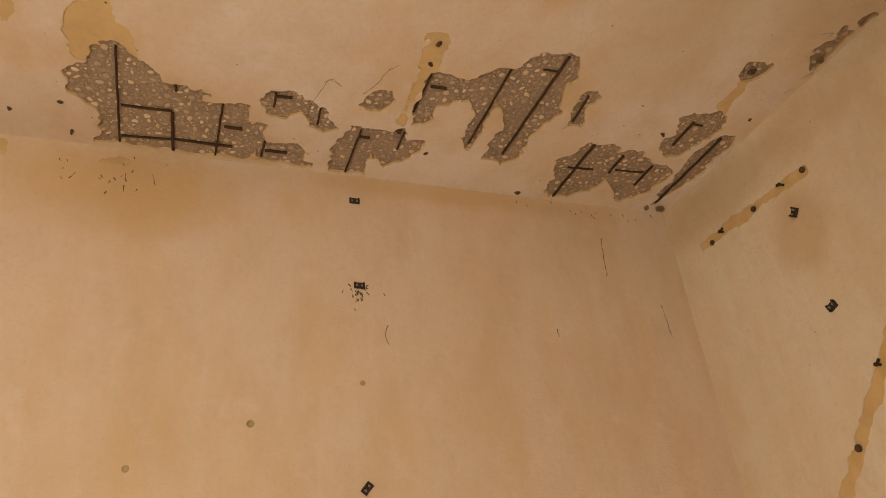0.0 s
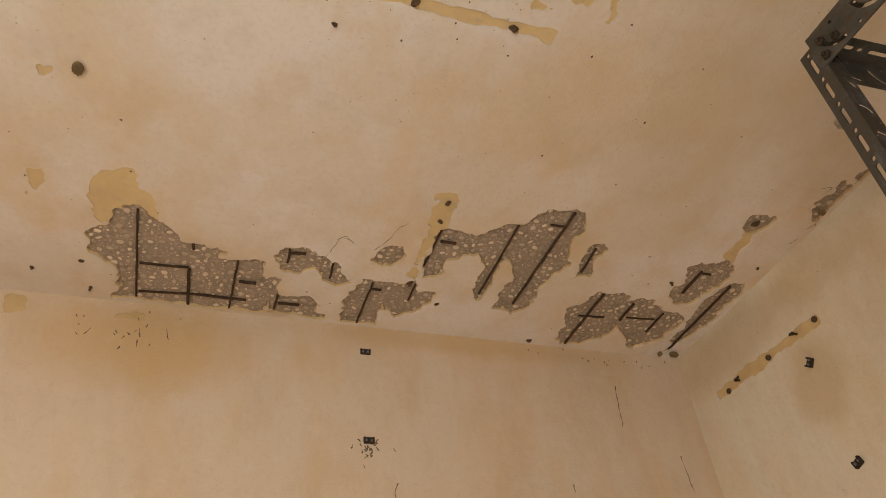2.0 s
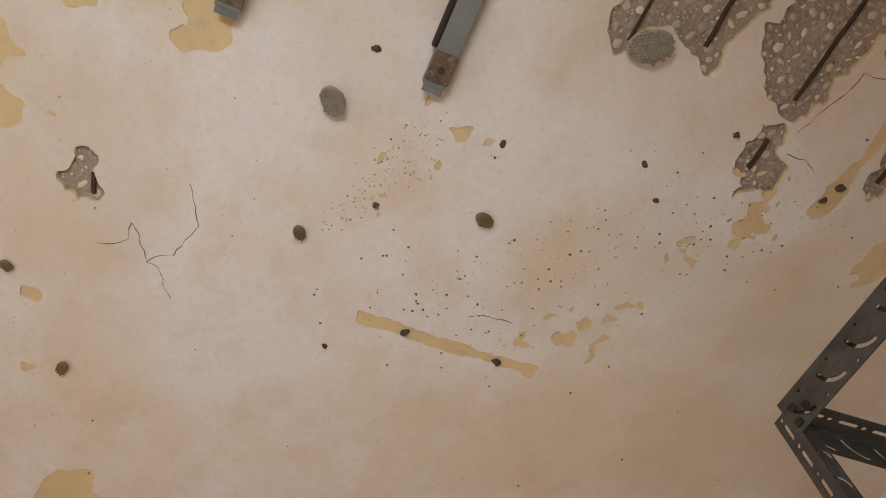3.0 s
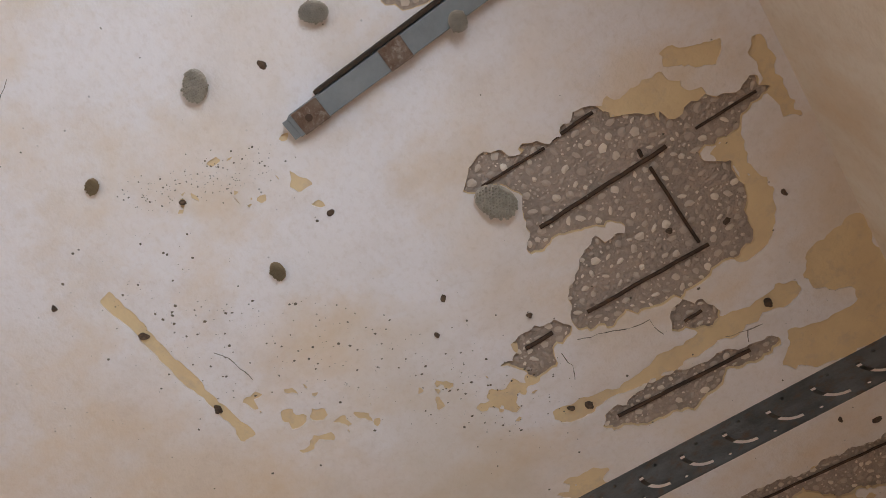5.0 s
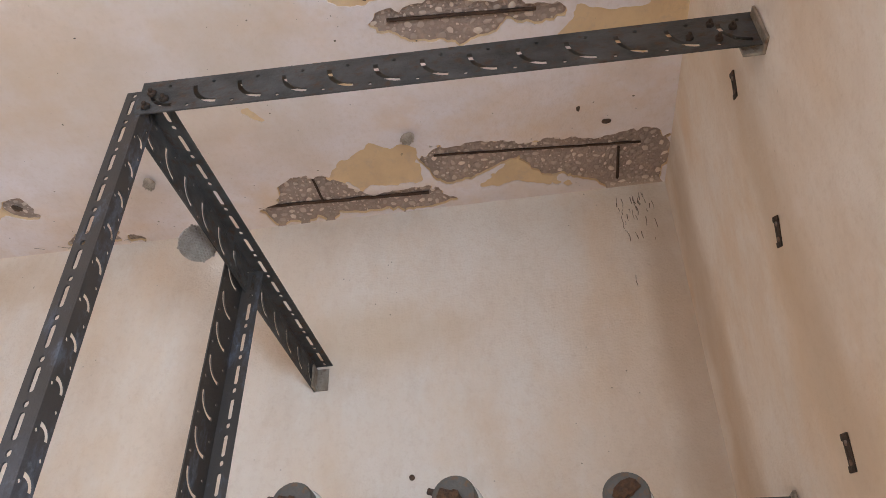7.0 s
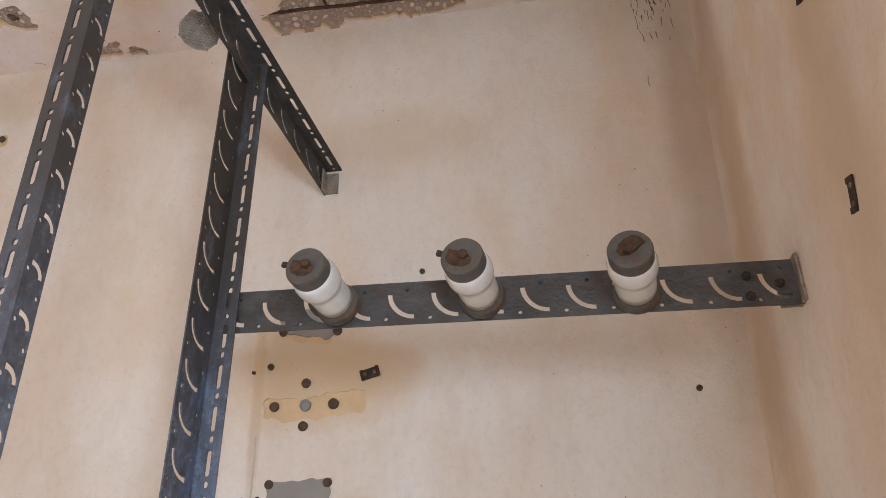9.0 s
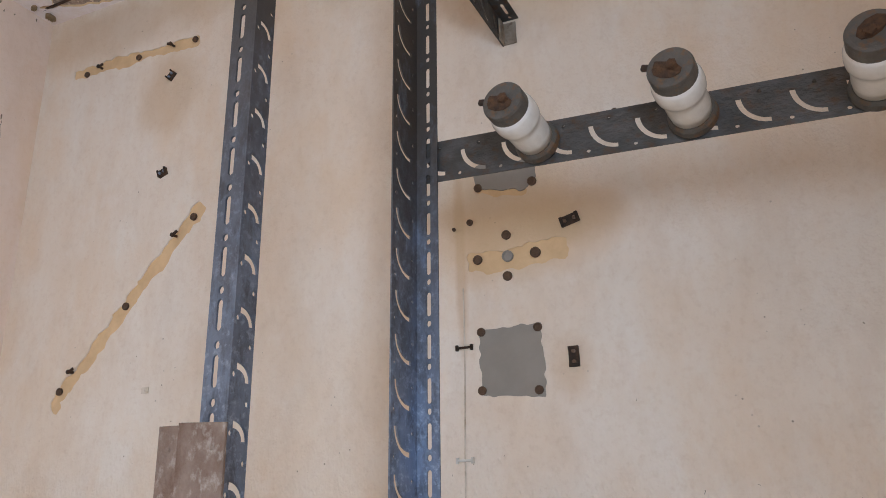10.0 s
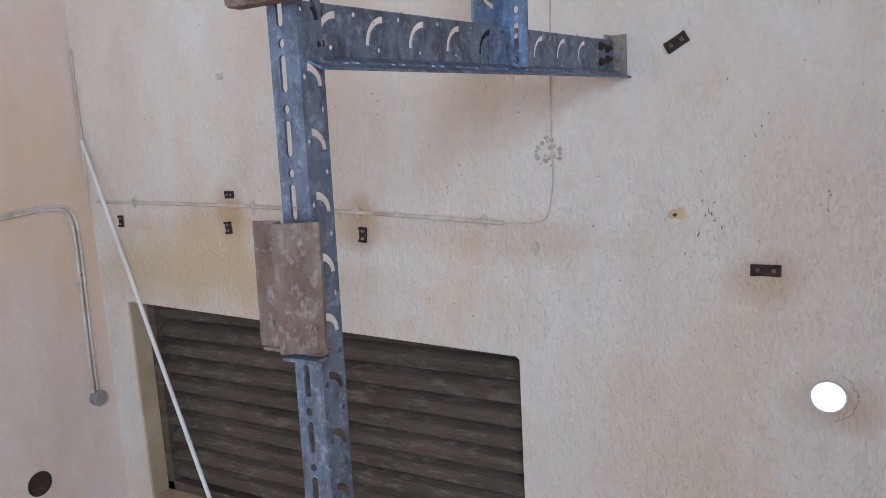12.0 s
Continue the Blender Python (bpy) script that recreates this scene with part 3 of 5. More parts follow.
STRIPS = [[(0.112, 0.703), (0.53, 0.706), (0.53, 0.676), (0.112, 0.670)]]
FLAKES = [[(0.47, 0.61), (0.51, 0.50), (0.63, 0.44), (0.67, 0.50), (0.62, 0.60), (0.53, 0.63)], [(0.73, 0.26), (0.75, 0.17), (0.81, 0.17), (0.81, 0.24)], [(0.62, 0.33), (0.68, 0.28), (0.70, 0.32)], [(0.06, 0.42), (0.12, 0.22), (0.15, 0.24), (0.10, 0.42)]]
ceil_place = lambda u, v, d: (u, v, CEIL + d)
spall_field = lambda X, Y: np.minimum(ragged(SPALLS, X, Y, 0.0, 0.022, 11), NORTH - 0.014 + 0.02 * (lattice(X + 7, Y + 7, 0.03, 13) - 0.5) - Y)
peel_field = lambda X, Y: np.maximum(spall_field(X, Y) + 0.0012, np.maximum(ragged(PEELS, X, Y, 0.0, 0.020, 31), np.maximum(ragged(STRIPS, X, Y, -0.001, 0.010, 37), ragged(FLAKES, X, Y, -0.040, 0.15, 41))))
structure(sheet("ceiling", WEST, EAST, SOUTH - 0.3, NORTH, peel_field, ceil_place, 0.0, 0.003, CEILING_PAINT), "limewashed ceiling with flaking paint and spalled plaster", "ceiling")
structure(sheet("ceiling_plaster", WEST, EAST, SOUTH - 0.3, NORTH, spall_field, ceil_place, 0.003, 0.010, PLASTER), "ochre plaster coat under the flaking ceiling paint", "ceiling")
bm = bmesh.new()
box(bm, WEST - 0.2, EAST + 0.2, SOUTH - 0.5, NORTH + 0.2, CEIL + 0.010, CEIL + 0.2)
structure(part("ceiling_slab", bm, CONCRETE), "bare concrete slab with gravel showing where plaster fell", "ceiling")

# Gravel in the broken patches.
rng = np.random.RandomState(5)
bm = bmesh.new()
bmesh.ops.create_icosphere(bm, subdivisions=1, radius=1.0)
ico_v = np.array([v.co[:] for v in bm.verts])
ico_f = np.array([[v.index for v in f.verts] for f in bm.faces])
bm.free()
px, py = rng.uniform(-0.6, EAST, 110000), rng.uniform(SOUTH, NORTH, 110000)
fit_in = spall_field(px[None], py[None])[0] > 0.004
px, py = px[fit_in], py[fit_in]
sizes = 0.0024 + 0.0085 * rng.rand(len(px)) ** 3.0
kept, cells = [], {}
for i in np.argsort(-sizes):
    cell = (int(px[i] / 0.026), int(py[i] / 0.026))
    near = [k for a in (-1, 0, 1) for c in (-1, 0, 1) for k in cells.get((cell[0] + a, cell[1] + c), ())]
    if all((px[i] - px[k]) ** 2 + (py[i] - py[k]) ** 2 > (1.05 * (sizes[i] + sizes[k])) ** 2 for k in near):
        kept.append(i)
        cells.setdefault(cell, []).append(i)
verts, faces = [], []
for n, i in enumerate(kept[:9500]):
    a, s = rng.rand() * 6.3, sizes[i]
    jig = ico_v * (1 + 0.5 * (rng.rand(12, 1) - 0.5)) * (s, s * rng.uniform(0.45, 0.95), min(s * 0.5, 0.0032))
    x = jig[:, 0] * math.cos(a) - jig[:, 1] * math.sin(a) + px[i]
    y = jig[:, 0] * math.sin(a) + jig[:, 1] * math.cos(a) + py[i]
    verts.append(np.stack([x, y, jig[:, 2] + CEIL + 0.0098], 1))
    faces.append(ico_f + 12 * n)
gravel = mesh_ob("gravel", np.concatenate(verts).tolist(), np.concatenate(faces).tolist(), PEBBLE)
tagged(gravel, "pale gravel set in the broken concrete ceiling", "gravel", kind="stuff")


def rect(a0, a1, c0, c1):
    return [(a0, c0), (a1, c0), (a1, c1), (a0, c1)]


def band(a, c, width):
    """A straight strip between two points."""
    (ax, ay), (bx, by) = a, c
    n = math.hypot(bx - ax, by - ay)
    ox, oy = -(by - ay) / n * width / 2, (bx - ax) / n * width / 2
    return [(ax + ox, ay + oy), (bx + ox, by + oy), (bx - ox, by - oy), (ax - ox, ay - oy)]


def disc(X, Y, u, v, r):
    return r - np.hypot(X - u, Y - v)


LOUVRE_BOX = (0.54, 1.72, 0.335, 0.922)
PIPE_HOLE = (-0.018, 0.876, 0.026)
east_open = lambda X, Y: np.maximum(inside([(0.54, 0.335), (1.72, 0.335), (1.72, 0.922), (0.54, 0.886)], X, Y), disc(X, Y, *PIPE_HOLE))
EAST_PEELS = [
    band((1.215, 2.768), (1.70, 2.778), 0.036), band((1.157, 2.255), (1.605, 1.765), 0.042),
    [(0.43, 2.006), (0.25, 2.010), (0.215, 2.004), (0.222, 1.964), (0.26, 1.958), (0.43, 1.960)],
    [(0.41, 2.155), (0.29, 2.125), (0.30, 2.112), (0.405, 2.138)],
    [(0.245, 1.192), (0.215, 1.192), (0.215, 1.172), (0.245, 1.172)],
]
east_place = lambda u, v, d: (EAST + d, u, v)
structure(sheet("wall_east", SOUTH - 0.3, NORTH + 0.2, 0.0, CEIL, lambda X, Y: np.maximum(east_open(X, Y), ragged(EAST_PEELS, X, Y, -0.001, 0.015, 51)), east_place, 0.0, 0.003, EAST_PAINT), "cream limewashed wall with tape marks and rust stains", "wall")
structure(sheet("wall_east_core", SOUTH - 0.3, NORTH + 0.2, 0.0, CEIL, east_open, east_place, 0.003, 0.22, WALL_CORE), "plastered masonry wall with a louvre opening", "wall")
NORTH_PEELS = [[(-0.62, 2.985), (-0.565, 2.985), (-0.55, 2.935), (-0.61, 2.92)], [(-0.33, 2.96), (-0.25, 2.965), (-0.26, 2.94), (-0.33, 2.94)]]
north_place = lambda u, v, d: (u, NORTH + d, v)
north_hole = lambda X, Y: disc(X, Y, 1.31, 0.475, 0.027)
structure(sheet("wall_north", WEST, EAST, 0.0, CEIL, lambda X, Y: np.maximum(ragged(NORTH_PEELS, X, Y, 0, 0.012, 61), north_hole(X, Y)), north_place, 0.0, 0.003, NORTH_PAINT), "cream limewashed wall with cracks and old fixing holes", "wall")
structure(sheet("wall_north_core", WEST - 0.2, EAST + 0.2, 0.0, CEIL, north_hole, north_place, 0.003, 0.12, WALL_CORE, 0.02), "plastered masonry wall", "wall")
DOOR = (-0.95, -0.12, 0.0, 2.1)
south_place = lambda u, v, d: (u, south_y(v) - d, v)
south_open = lambda X, Y: inside(rect(DOOR[0], DOOR[1], -1.0, DOOR[3]), X, Y)
structure(sheet("wall_south", WEST, EAST, 0.0, CEIL, south_open, south_place, 0.0, 0.22, SOUTH_PAINT, 0.02), "cream limewashed wall with a doorway and rust runs", "wall")
west_place = lambda u, v, d: (WEST - d, u, v)
structure(sheet("wall_west", SOUTH - 0.3, NORTH + 0.2, 0.0, CEIL, lambda X, Y: inside(rect(-0.35, 1.25, -1.0, 2.15), X, Y), west_place, 0.0, 0.2, WEST_PAINT, 0.03), "limewashed wall with a wide gateway", "wall")
for name, args, mat, label in (
    ("floor", (WEST - 0.2, EAST + 0.2, SOUTH - 0.4, NORTH + 0.2, -0.2, 0.0), FLOOR, "dusty concrete floor"),
    ("wall_north_back", (WEST - 0.2, EAST + 0.2, NORTH + 0.12, NORTH + 0.2, 0, CEIL), DARK_IRON, "back of the masonry wall"),
    ("ground", (-60, 60, -60, 60, -0.35, -0.2), GROUND, "dry bare ground outside the doorway"),
):
    bm = bmesh.new()
    box(bm, *args)
    structure(part(name, bm, mat), label, name.split("_")[0])


# ---- steel frame ----
def slot(u, v, length, width, steps=5):
    """A rounded slot along u."""
    r, h = width / 2, length / 2 - width / 2
    return [(u + h + r * math.cos(t), v + r * math.sin(t)) for t in np.linspace(-math.pi / 2, math.pi / 2, steps)] + [(u - h - r * math.cos(t), v - r * math.sin(t)) for t in np.linspace(-math.pi / 2, math.pi / 2, steps)]


def arc_slot(u, v, radius, width, start, stop, steps=9):
    """A curved slot round (u, v)."""
    a = np.linspace(start, stop, steps)
    return [(u + (radius + width / 2) * math.cos(t), v + (radius + width / 2) * math.sin(t)) for t in a] + [(u + (radius - width / 2) * math.cos(t), v + (radius - width / 2) * math.sin(t)) for t in a[::-1]]


def strip(length, width, pitch, holes, thick=0.0026):
    """A perforated flat: u along, v across from 0 to width, the plate from w = 0 to thick. Vertices and faces."""
    n = max(1, int(round(length / pitch)))
    p = length / n
    bm = bmesh.new()
    for loop in [[(0, 0), (p, 0), (p, width), (0, width)]] + [[(u * p / pitch, v) for u, v in h] for h in holes]:
        vs = [bm.verts.new((u, v, 0)) for u, v in loop]
        for a, c in zip(vs, vs[1:] + vs[:1]):
            bm.edges.new((a, c))
    bmesh.ops.triangle_fill(bm, use_beauty=True, edges=bm.edges[:])
    bm.verts.index_update()
    cv = np.array([v.co[:] for v in bm.verts])
    cf = [[v.index for v in f.verts] for f in bm.faces]
    rim = [(e.verts[0].index, e.verts[1].index) for e in bm.edges if len(e.link_faces) == 1]
    rim = [(a, c) for a, c in rim if not (abs(cv[a][0] - cv[c][0]) < 1e-6 and (cv[a][0] < 1e-6 or cv[a][0] > p - 1e-6))]
    bm.free()
    verts, faces, k = [], [], len(cv)
    for i in range(n):
        o = len(verts)
        verts += [(x + i * p, y, 0.0) for x, y, _ in cv] + [(x + i * p, y, thick) for x, y, _ in cv]
        faces += [[o + a for a in f] for f in cf] + [[o + k + a for a in f[::-1]] for f in cf]
        faces += [[o + a, o + c, o + k + c, o + k + a] for a, c in rim]
    for u in (0.0, length):
        o = len(verts)
        verts += [(u, 0, 0), (u, width, 0), (u, width, thick), (u, 0, thick)]
        faces.append([o, o + 1, o + 2, o + 3])
    return np.array(verts), faces


def perforated_angle(name, start, end, wide_dir, narrow_dir, wide, narrow, pitch, parent, back=False, flip=False, label="", mat=GALV):
    """An angle profile from start to end: the wide leg has curved slots, the narrow one dashes. The corner runs along the line."""
    a, c = Vector(start), Vector(end)
    ax = (c - a).normalized()
    length = (c - a).length
    r, w = wide * 0.54, 0.0078
    turn = lambda loop: [(pitch - u if back else u, wide - v if flip else v) for u, v in loop]
    curved = [turn(h) for h in (arc_slot(pitch * 0.80, wide * 0.72, r, w, math.pi, math.pi * 1.5), slot(pitch * 0.66, wide * 0.80, 0.0066, 0.006), slot(pitch * 0.16, wide * 0.14, 0.0066, 0.006))]
    dashes = [slot(pitch * 0.40, narrow * 0.55, pitch * 0.58, 0.0075), slot(pitch * 0.86, narrow * 0.55, pitch * 0.15, 0.0072)]
    verts, faces = [], []
    for side, other, size, holes, lift in ((wide_dir, narrow_dir, wide, curved, 0.0), (narrow_dir, wide_dir, narrow, dashes, 0.0028)):
        side, other = Vector(side).normalized(), Vector(other).normalized()
        v, f = strip(length, size, pitch, holes)
        o = len(verts)
        verts += [a + ax * x + side * (y + lift) + other * z for x, y, z in v]
        faces += [[o + k for k in q] for q in f]
    me = bpy.data.meshes.new(name)
    me.from_pydata([tuple(v) for v in verts], [], faces)
    bm = bmesh.new()
    bm.from_mesh(me)
    bmesh.ops.remove_doubles(bm, verts=bm.verts[:], dist=1e-5)
    bmesh.ops.recalc_face_normals(bm, faces=bm.faces)
    bm.to_mesh(me)
    bm.free()
    me.materials.append(mat)
    ob = new(name, me)
    ob.parent = parent
    if label:
        ob["label"] = label
    return ob


def bolt(m, parent, r=0.0075, name="bolt"):
    bm = bmesh.new()
    lathe(bm, [(r, 0), (r, 0.005), (r * 0.75, 0.0065), (r * 0.5, 0.0065), (r * 0.5, 0.011), (r * 0.3, 0.012)], m, 6)
    return part(name, bm, DARK_IRON, parent)


frame_thing = tagged(new("cable_support_frame"), "galvanised perforated steel angle frame bolted to the walls", "steel frame")
SKEW = -0.109


def beam_y(x):
    """The frame stands slightly askew to the east wall."""
    return 0.416 + SKEW * (x - 0.80)


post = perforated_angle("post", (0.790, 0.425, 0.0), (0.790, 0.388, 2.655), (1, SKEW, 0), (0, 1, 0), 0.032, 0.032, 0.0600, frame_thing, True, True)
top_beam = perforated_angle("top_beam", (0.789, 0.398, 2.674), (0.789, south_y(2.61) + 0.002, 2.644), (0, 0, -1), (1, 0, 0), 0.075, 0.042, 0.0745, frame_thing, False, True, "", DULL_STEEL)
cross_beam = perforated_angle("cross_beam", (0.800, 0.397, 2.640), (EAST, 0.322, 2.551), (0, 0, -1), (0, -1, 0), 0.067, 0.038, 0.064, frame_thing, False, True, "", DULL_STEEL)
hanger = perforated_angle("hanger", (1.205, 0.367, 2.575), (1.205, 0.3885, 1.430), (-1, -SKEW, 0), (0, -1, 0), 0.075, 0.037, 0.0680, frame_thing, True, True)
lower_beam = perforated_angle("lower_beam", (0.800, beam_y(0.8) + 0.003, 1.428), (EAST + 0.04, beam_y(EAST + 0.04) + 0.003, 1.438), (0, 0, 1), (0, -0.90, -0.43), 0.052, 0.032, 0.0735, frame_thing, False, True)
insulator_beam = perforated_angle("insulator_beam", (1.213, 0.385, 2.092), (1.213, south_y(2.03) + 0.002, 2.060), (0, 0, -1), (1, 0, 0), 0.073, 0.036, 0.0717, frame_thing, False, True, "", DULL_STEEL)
for bx, bz in ((0.826, 1.468), (0.826, 1.440)):
    bolt(pose(bx, beam_y(bx) + 0.0025, bz, 90), lower_beam)
for bx, bz in ((1.150, 1.464), (1.172, 1.462), (1.150, 1.438), (1.174, 1.437)):
    bolt(pose(bx, 0.3885 + SKEW * (bx - 1.205) - 0.0005, bz, 90), hanger)
for bx, bz in ((1.505, 1.476), (1.505, 1.450), (1.532, 1.473), (1.532, 1.455)):
    bolt(pose(bx, beam_y(bx) + 0.0025, bz, 90), lower_beam)
for by, bz in ((0.380, 2.612), (0.376, 2.642), (0.352, 2.625)):
    bolt(pose(0.7885, by, bz, 0, -90), top_beam)
for by, bz in ((-0.505, 2.590), (-0.530, 2.612), (-0.500, 2.624), (-0.465, 2.600)):
    bolt(pose(0.7885, by, bz, 0, -90), top_beam, 0.006)
for by, bz in ((-0.470, 2.005), (-0.470, 2.038), (-0.515, 2.022)):
    bolt(pose(1.2125, by, bz, 0, -90), insulator_beam)


def end_bracket(m, parent, height, mat=DARK_IRON):
    """A short piece of angle that holds a beam to the wall: a plate on the wall and a plate along the beam."""
    bm = bmesh.new()
    box(bm, -0.02, 0.012, -height / 2, height / 2, 0.0, 0.005, 0.0012, m)
    box(bm, -0.02, -0.015, -height / 2, height / 2, 0.004, 0.032, 0.0012, m)
    return part("end_bracket", bm, mat, parent, "short angle that holds the beam to the wall")


end_bracket(on_east(0.323, 1.463, 0.001), lower_beam, 0.070, BRACKET_STEEL)
end_bracket(on_east(0.300, 2.512, 0.001), cross_beam, 0.055, BRACKET_STEEL)
end_bracket(on_south(0.785, 2.600, 0.001), top_beam, 0.075, BRACKET_STEEL)
end_bracket(on_south(1.209, 2.026, 0.001), insulator_beam, 0.076, BRACKET_STEEL)


# ---- insulators ----
def insulator(m, turn, lug):
    thing = tagged(new("post_insulator"), "white porcelain post insulator with a rusty iron cap", "insulator", "insulators on the beam")
    thing.matrix_world = m @ Matrix.Diagonal((1.02, 1.02, 1.2, 1))
    bm = bmesh.new()
    lathe(bm, [(0.034, 0.0), (0.036, 0.004), (0.035, 0.012), (0.031, 0.016)])
    part("base", bm, CAP_IRON, thing)
    bm = bmesh.new()
    lathe(bm, [(0.029, 0.014), (0.0305, 0.03), (0.0305, 0.052), (0.031, 0.060), (0.0345, 0.064), (0.0355, 0.070), (0.0355, 0.080), (0.034, 0.085), (0.032, 0.092)], steps=40)
    part("porcelain_body", bm, PORCELAIN, thing, smooth=True)
    bm = bmesh.new()
    lathe(bm, [(0.0295, 0.088), (0.0315, 0.091), (0.0315, 0.108), (0.030, 0.111), (0.025, 0.1115), (0.012, 0.1105), (0.008, 0.110)], steps=32)
    cap = part("cap", bm, CAP_IRON, thing, "grey iron cap streaked with rust")
    t = pose(0, 0, 0, 0, 0, turn)
    bm = bmesh.new()
    lathe(bm, [(0.021, 0.1095), (0.020, 0.112), (0.013, 0.1135), (0.006, 0.114)], t @ pose(0.003, 0.005, 0) @ Matrix.Diagonal((1, 0.62, 1, 1)), 9)
    box(bm, -0.008, 0.022, -0.007, 0.004, 0.1105, 0.1140, 0.002, t)
    if lug:
        box(bm, 0.020, 0.040, -0.0045, 0.0045, 0.105, 0.111, 0.002, t)
    lathe(bm, [(0.0075, 0.113), (0.0075, 0.119), (0.004, 0.120)], t @ pose(-0.004, 0, 0), 6)
    part("clamp", bm, CLAMP_RUST, cap, "rusted clamp")
    return thing


for y, z, turn, lug in ((0.164, 2.047, 165, True), (-0.071, 2.038, 160, True), (-0.307, 2.024, 35, False)):
    insulator(Matrix.Translation((1.212, y, z)) @ Vector((-1, 0.13, 0.12)).to_track_quat("Z", "Y").to_matrix().to_4x4(), turn, lug)


# ---- rusty plates on the post ----
def folded_plate(y0, y1, z0, z1, lean, tab):
    bm = bmesh.new()
    w = y1 - y0
    prof = [(0.0, 0.008), (0.42, 0.026), (0.50, 0.027), (0.56, 0.012), (0.64, 0.006), (1.0, 0.009)]
    rows = []
    for z, off in ((z0, lean), (z1, 0.0)):
        rows.append([[bm.verts.new((0.783 - d - t, y0 + w * f + off, z)) for f, d in prof] for t in (0.0, 0.0035)])
    for t in (0, 1):
        for k in range(5):
            bm.faces.new((rows[0][t][k], rows[0][t][k + 1], rows[1][t][k + 1], rows[1][t][k]))
    for zz in (0, 1):
        for k in range(5):
            bm.faces.new((rows[zz][0][k], rows[zz][0][k + 1], rows[zz][1][k + 1], rows[zz][1][k]))
    for k in (0, 5):
        bm.faces.new((rows[0][0][k], rows[1][0][k], rows[1][1][k], rows[0][1][k]))
    plate = tagged(part("folded_plate", bm, RUST_PLATE), "rusted folded steel plate fixed to the post", "steel plate", "plates on the post")
    bm = bmesh.new()
    box(bm, 0.766, 0.784, y0 + lean + 0.001, y1 + lean - 0.006, z0 - 0.0035, z0 + 0.0005, 0.0012)
    part("bottom_flange", bm, RUST_PLATE, plate)
    if tab:
        bm = bmesh.new()
        box(bm, 0.756, 0.778, y0 + 0.004, y0 + w * 0.55, z0 - 0.008, z0 - 0.004, 0.001)
        part("tab", bm, GALV, plate, "bent bright tab")
    for f in (0.12, 0.84):
        for q in (0.2, 0.8):
            bm = bmesh.new()
            lathe(bm, [(0.003, 0.0), (0.003, 0.0015), (0.0015, 0.002)], pose(0.7665 if f < 0.5 else 0.7715, y0 + w * f, z0 + (z1 - z0) * q, 0, -90), 8)
            part("rivet", bm, RUST_PLATE, plate)
    return plate


folded_plate(0.389, 0.472, 1.477, 1.598, 0.0, False)
folded_plate(0.384, 0.464, 1.150, 1.275, 0.004, True)


# ---- reinforcement in the broken ceiling ----
def rebar(x0, y0, x1, y1, k):
    r = 0.0030 + 0.0015 * ((k * 7) % 5) / 4
    rnd = random.Random(k)
    n = max(3, int(math.hypot(x1 - x0, y1 - y0) / 0.03))
    pts = []
    for i in range(n + 1):
        t = i / n
        pts.append((x0 + (x1 - x0) * t + rnd.uniform(-1, 1) * 0.0010, y0 + (y1 - y0) * t + rnd.uniform(-1, 1) * 0.0010, CEIL + 0.0045 + rnd.uniform(-1, 1) * 0.0008))
    return tagged(tube("reinforcing_bar", pts, r, RUST), "rusted reinforcing bar bared in the broken ceiling", "rebar", "bared reinforcing bars")


for k, row in enumerate(REBARS):
    rebar(*row, k)


# ---- flat bars under the ceiling ----
def ceiling_bar(x0, x1, tip, gap):
    thing = tagged(new("ceiling_bar"), "grey painted steel bar under the ceiling with a rusty end plate", "steel bar", "bars under the ceiling")
    z0, z1 = CEIL - 0.030, CEIL - 0.004
    bm = bmesh.new()
    box(bm, x0, x1, SOUTH, tip - 0.012, z0, z1, 0.0015)
    part("bar", bm, GREY_BAR, thing)
    bm = bmesh.new()
    box(bm, x0 - 0.001, x1 + 0.001, tip - 0.075, tip - 0.022, z0 - 0.004, z0 - 0.0005, 0.0012)
    plate = part("end_plate", bm, RUST_PLATE, thing, "rusted end plate with a bolt hole")
    bm = bmesh.new()
    lathe(bm, [(0.0065, 0), (0.0065, 0.0015), (0.004, 0.002)], pose((x0 + x1) / 2, tip - 0.045, z0 - 0.0035, 180), 16)
    part("bolt_hole", bm, RUST, plate)
    bm = bmesh.new()
    box(bm, x0 + 0.002, x1 - 0.002, tip - 0.022, tip, z0 + 0.002, z0 + 0.006, 0.001, )
    box(bm, x0 + 0.002, x1 - 0.002, tip - 0.016, tip - 0.012, z0 + 0.002, z1, 0.001)
    part("end_tongue", bm, GREY_BAR, thing)
    if gap:
        bm = bmesh.new()
        box(bm, x0 - 0.009, x0 - 0.002, SOUTH, tip - 0.075, z0 + 0.006, z1, 0.001)
        part("side_rail", bm, DARK_IRON, thing)
        bm = bmesh.new()
        box(bm, x0 - 0.001, x1 + 0.001, -0.06, -0.015, z0 - 0.004, z0 - 0.0005, 0.0012)
        part("joint_plate", bm, RUST_PLATE, thing)
    return thing


ceiling_bar(0.046, 0.086, 0.190, True)
ceiling_bar(-0.312, -0.270, 0.197, False)


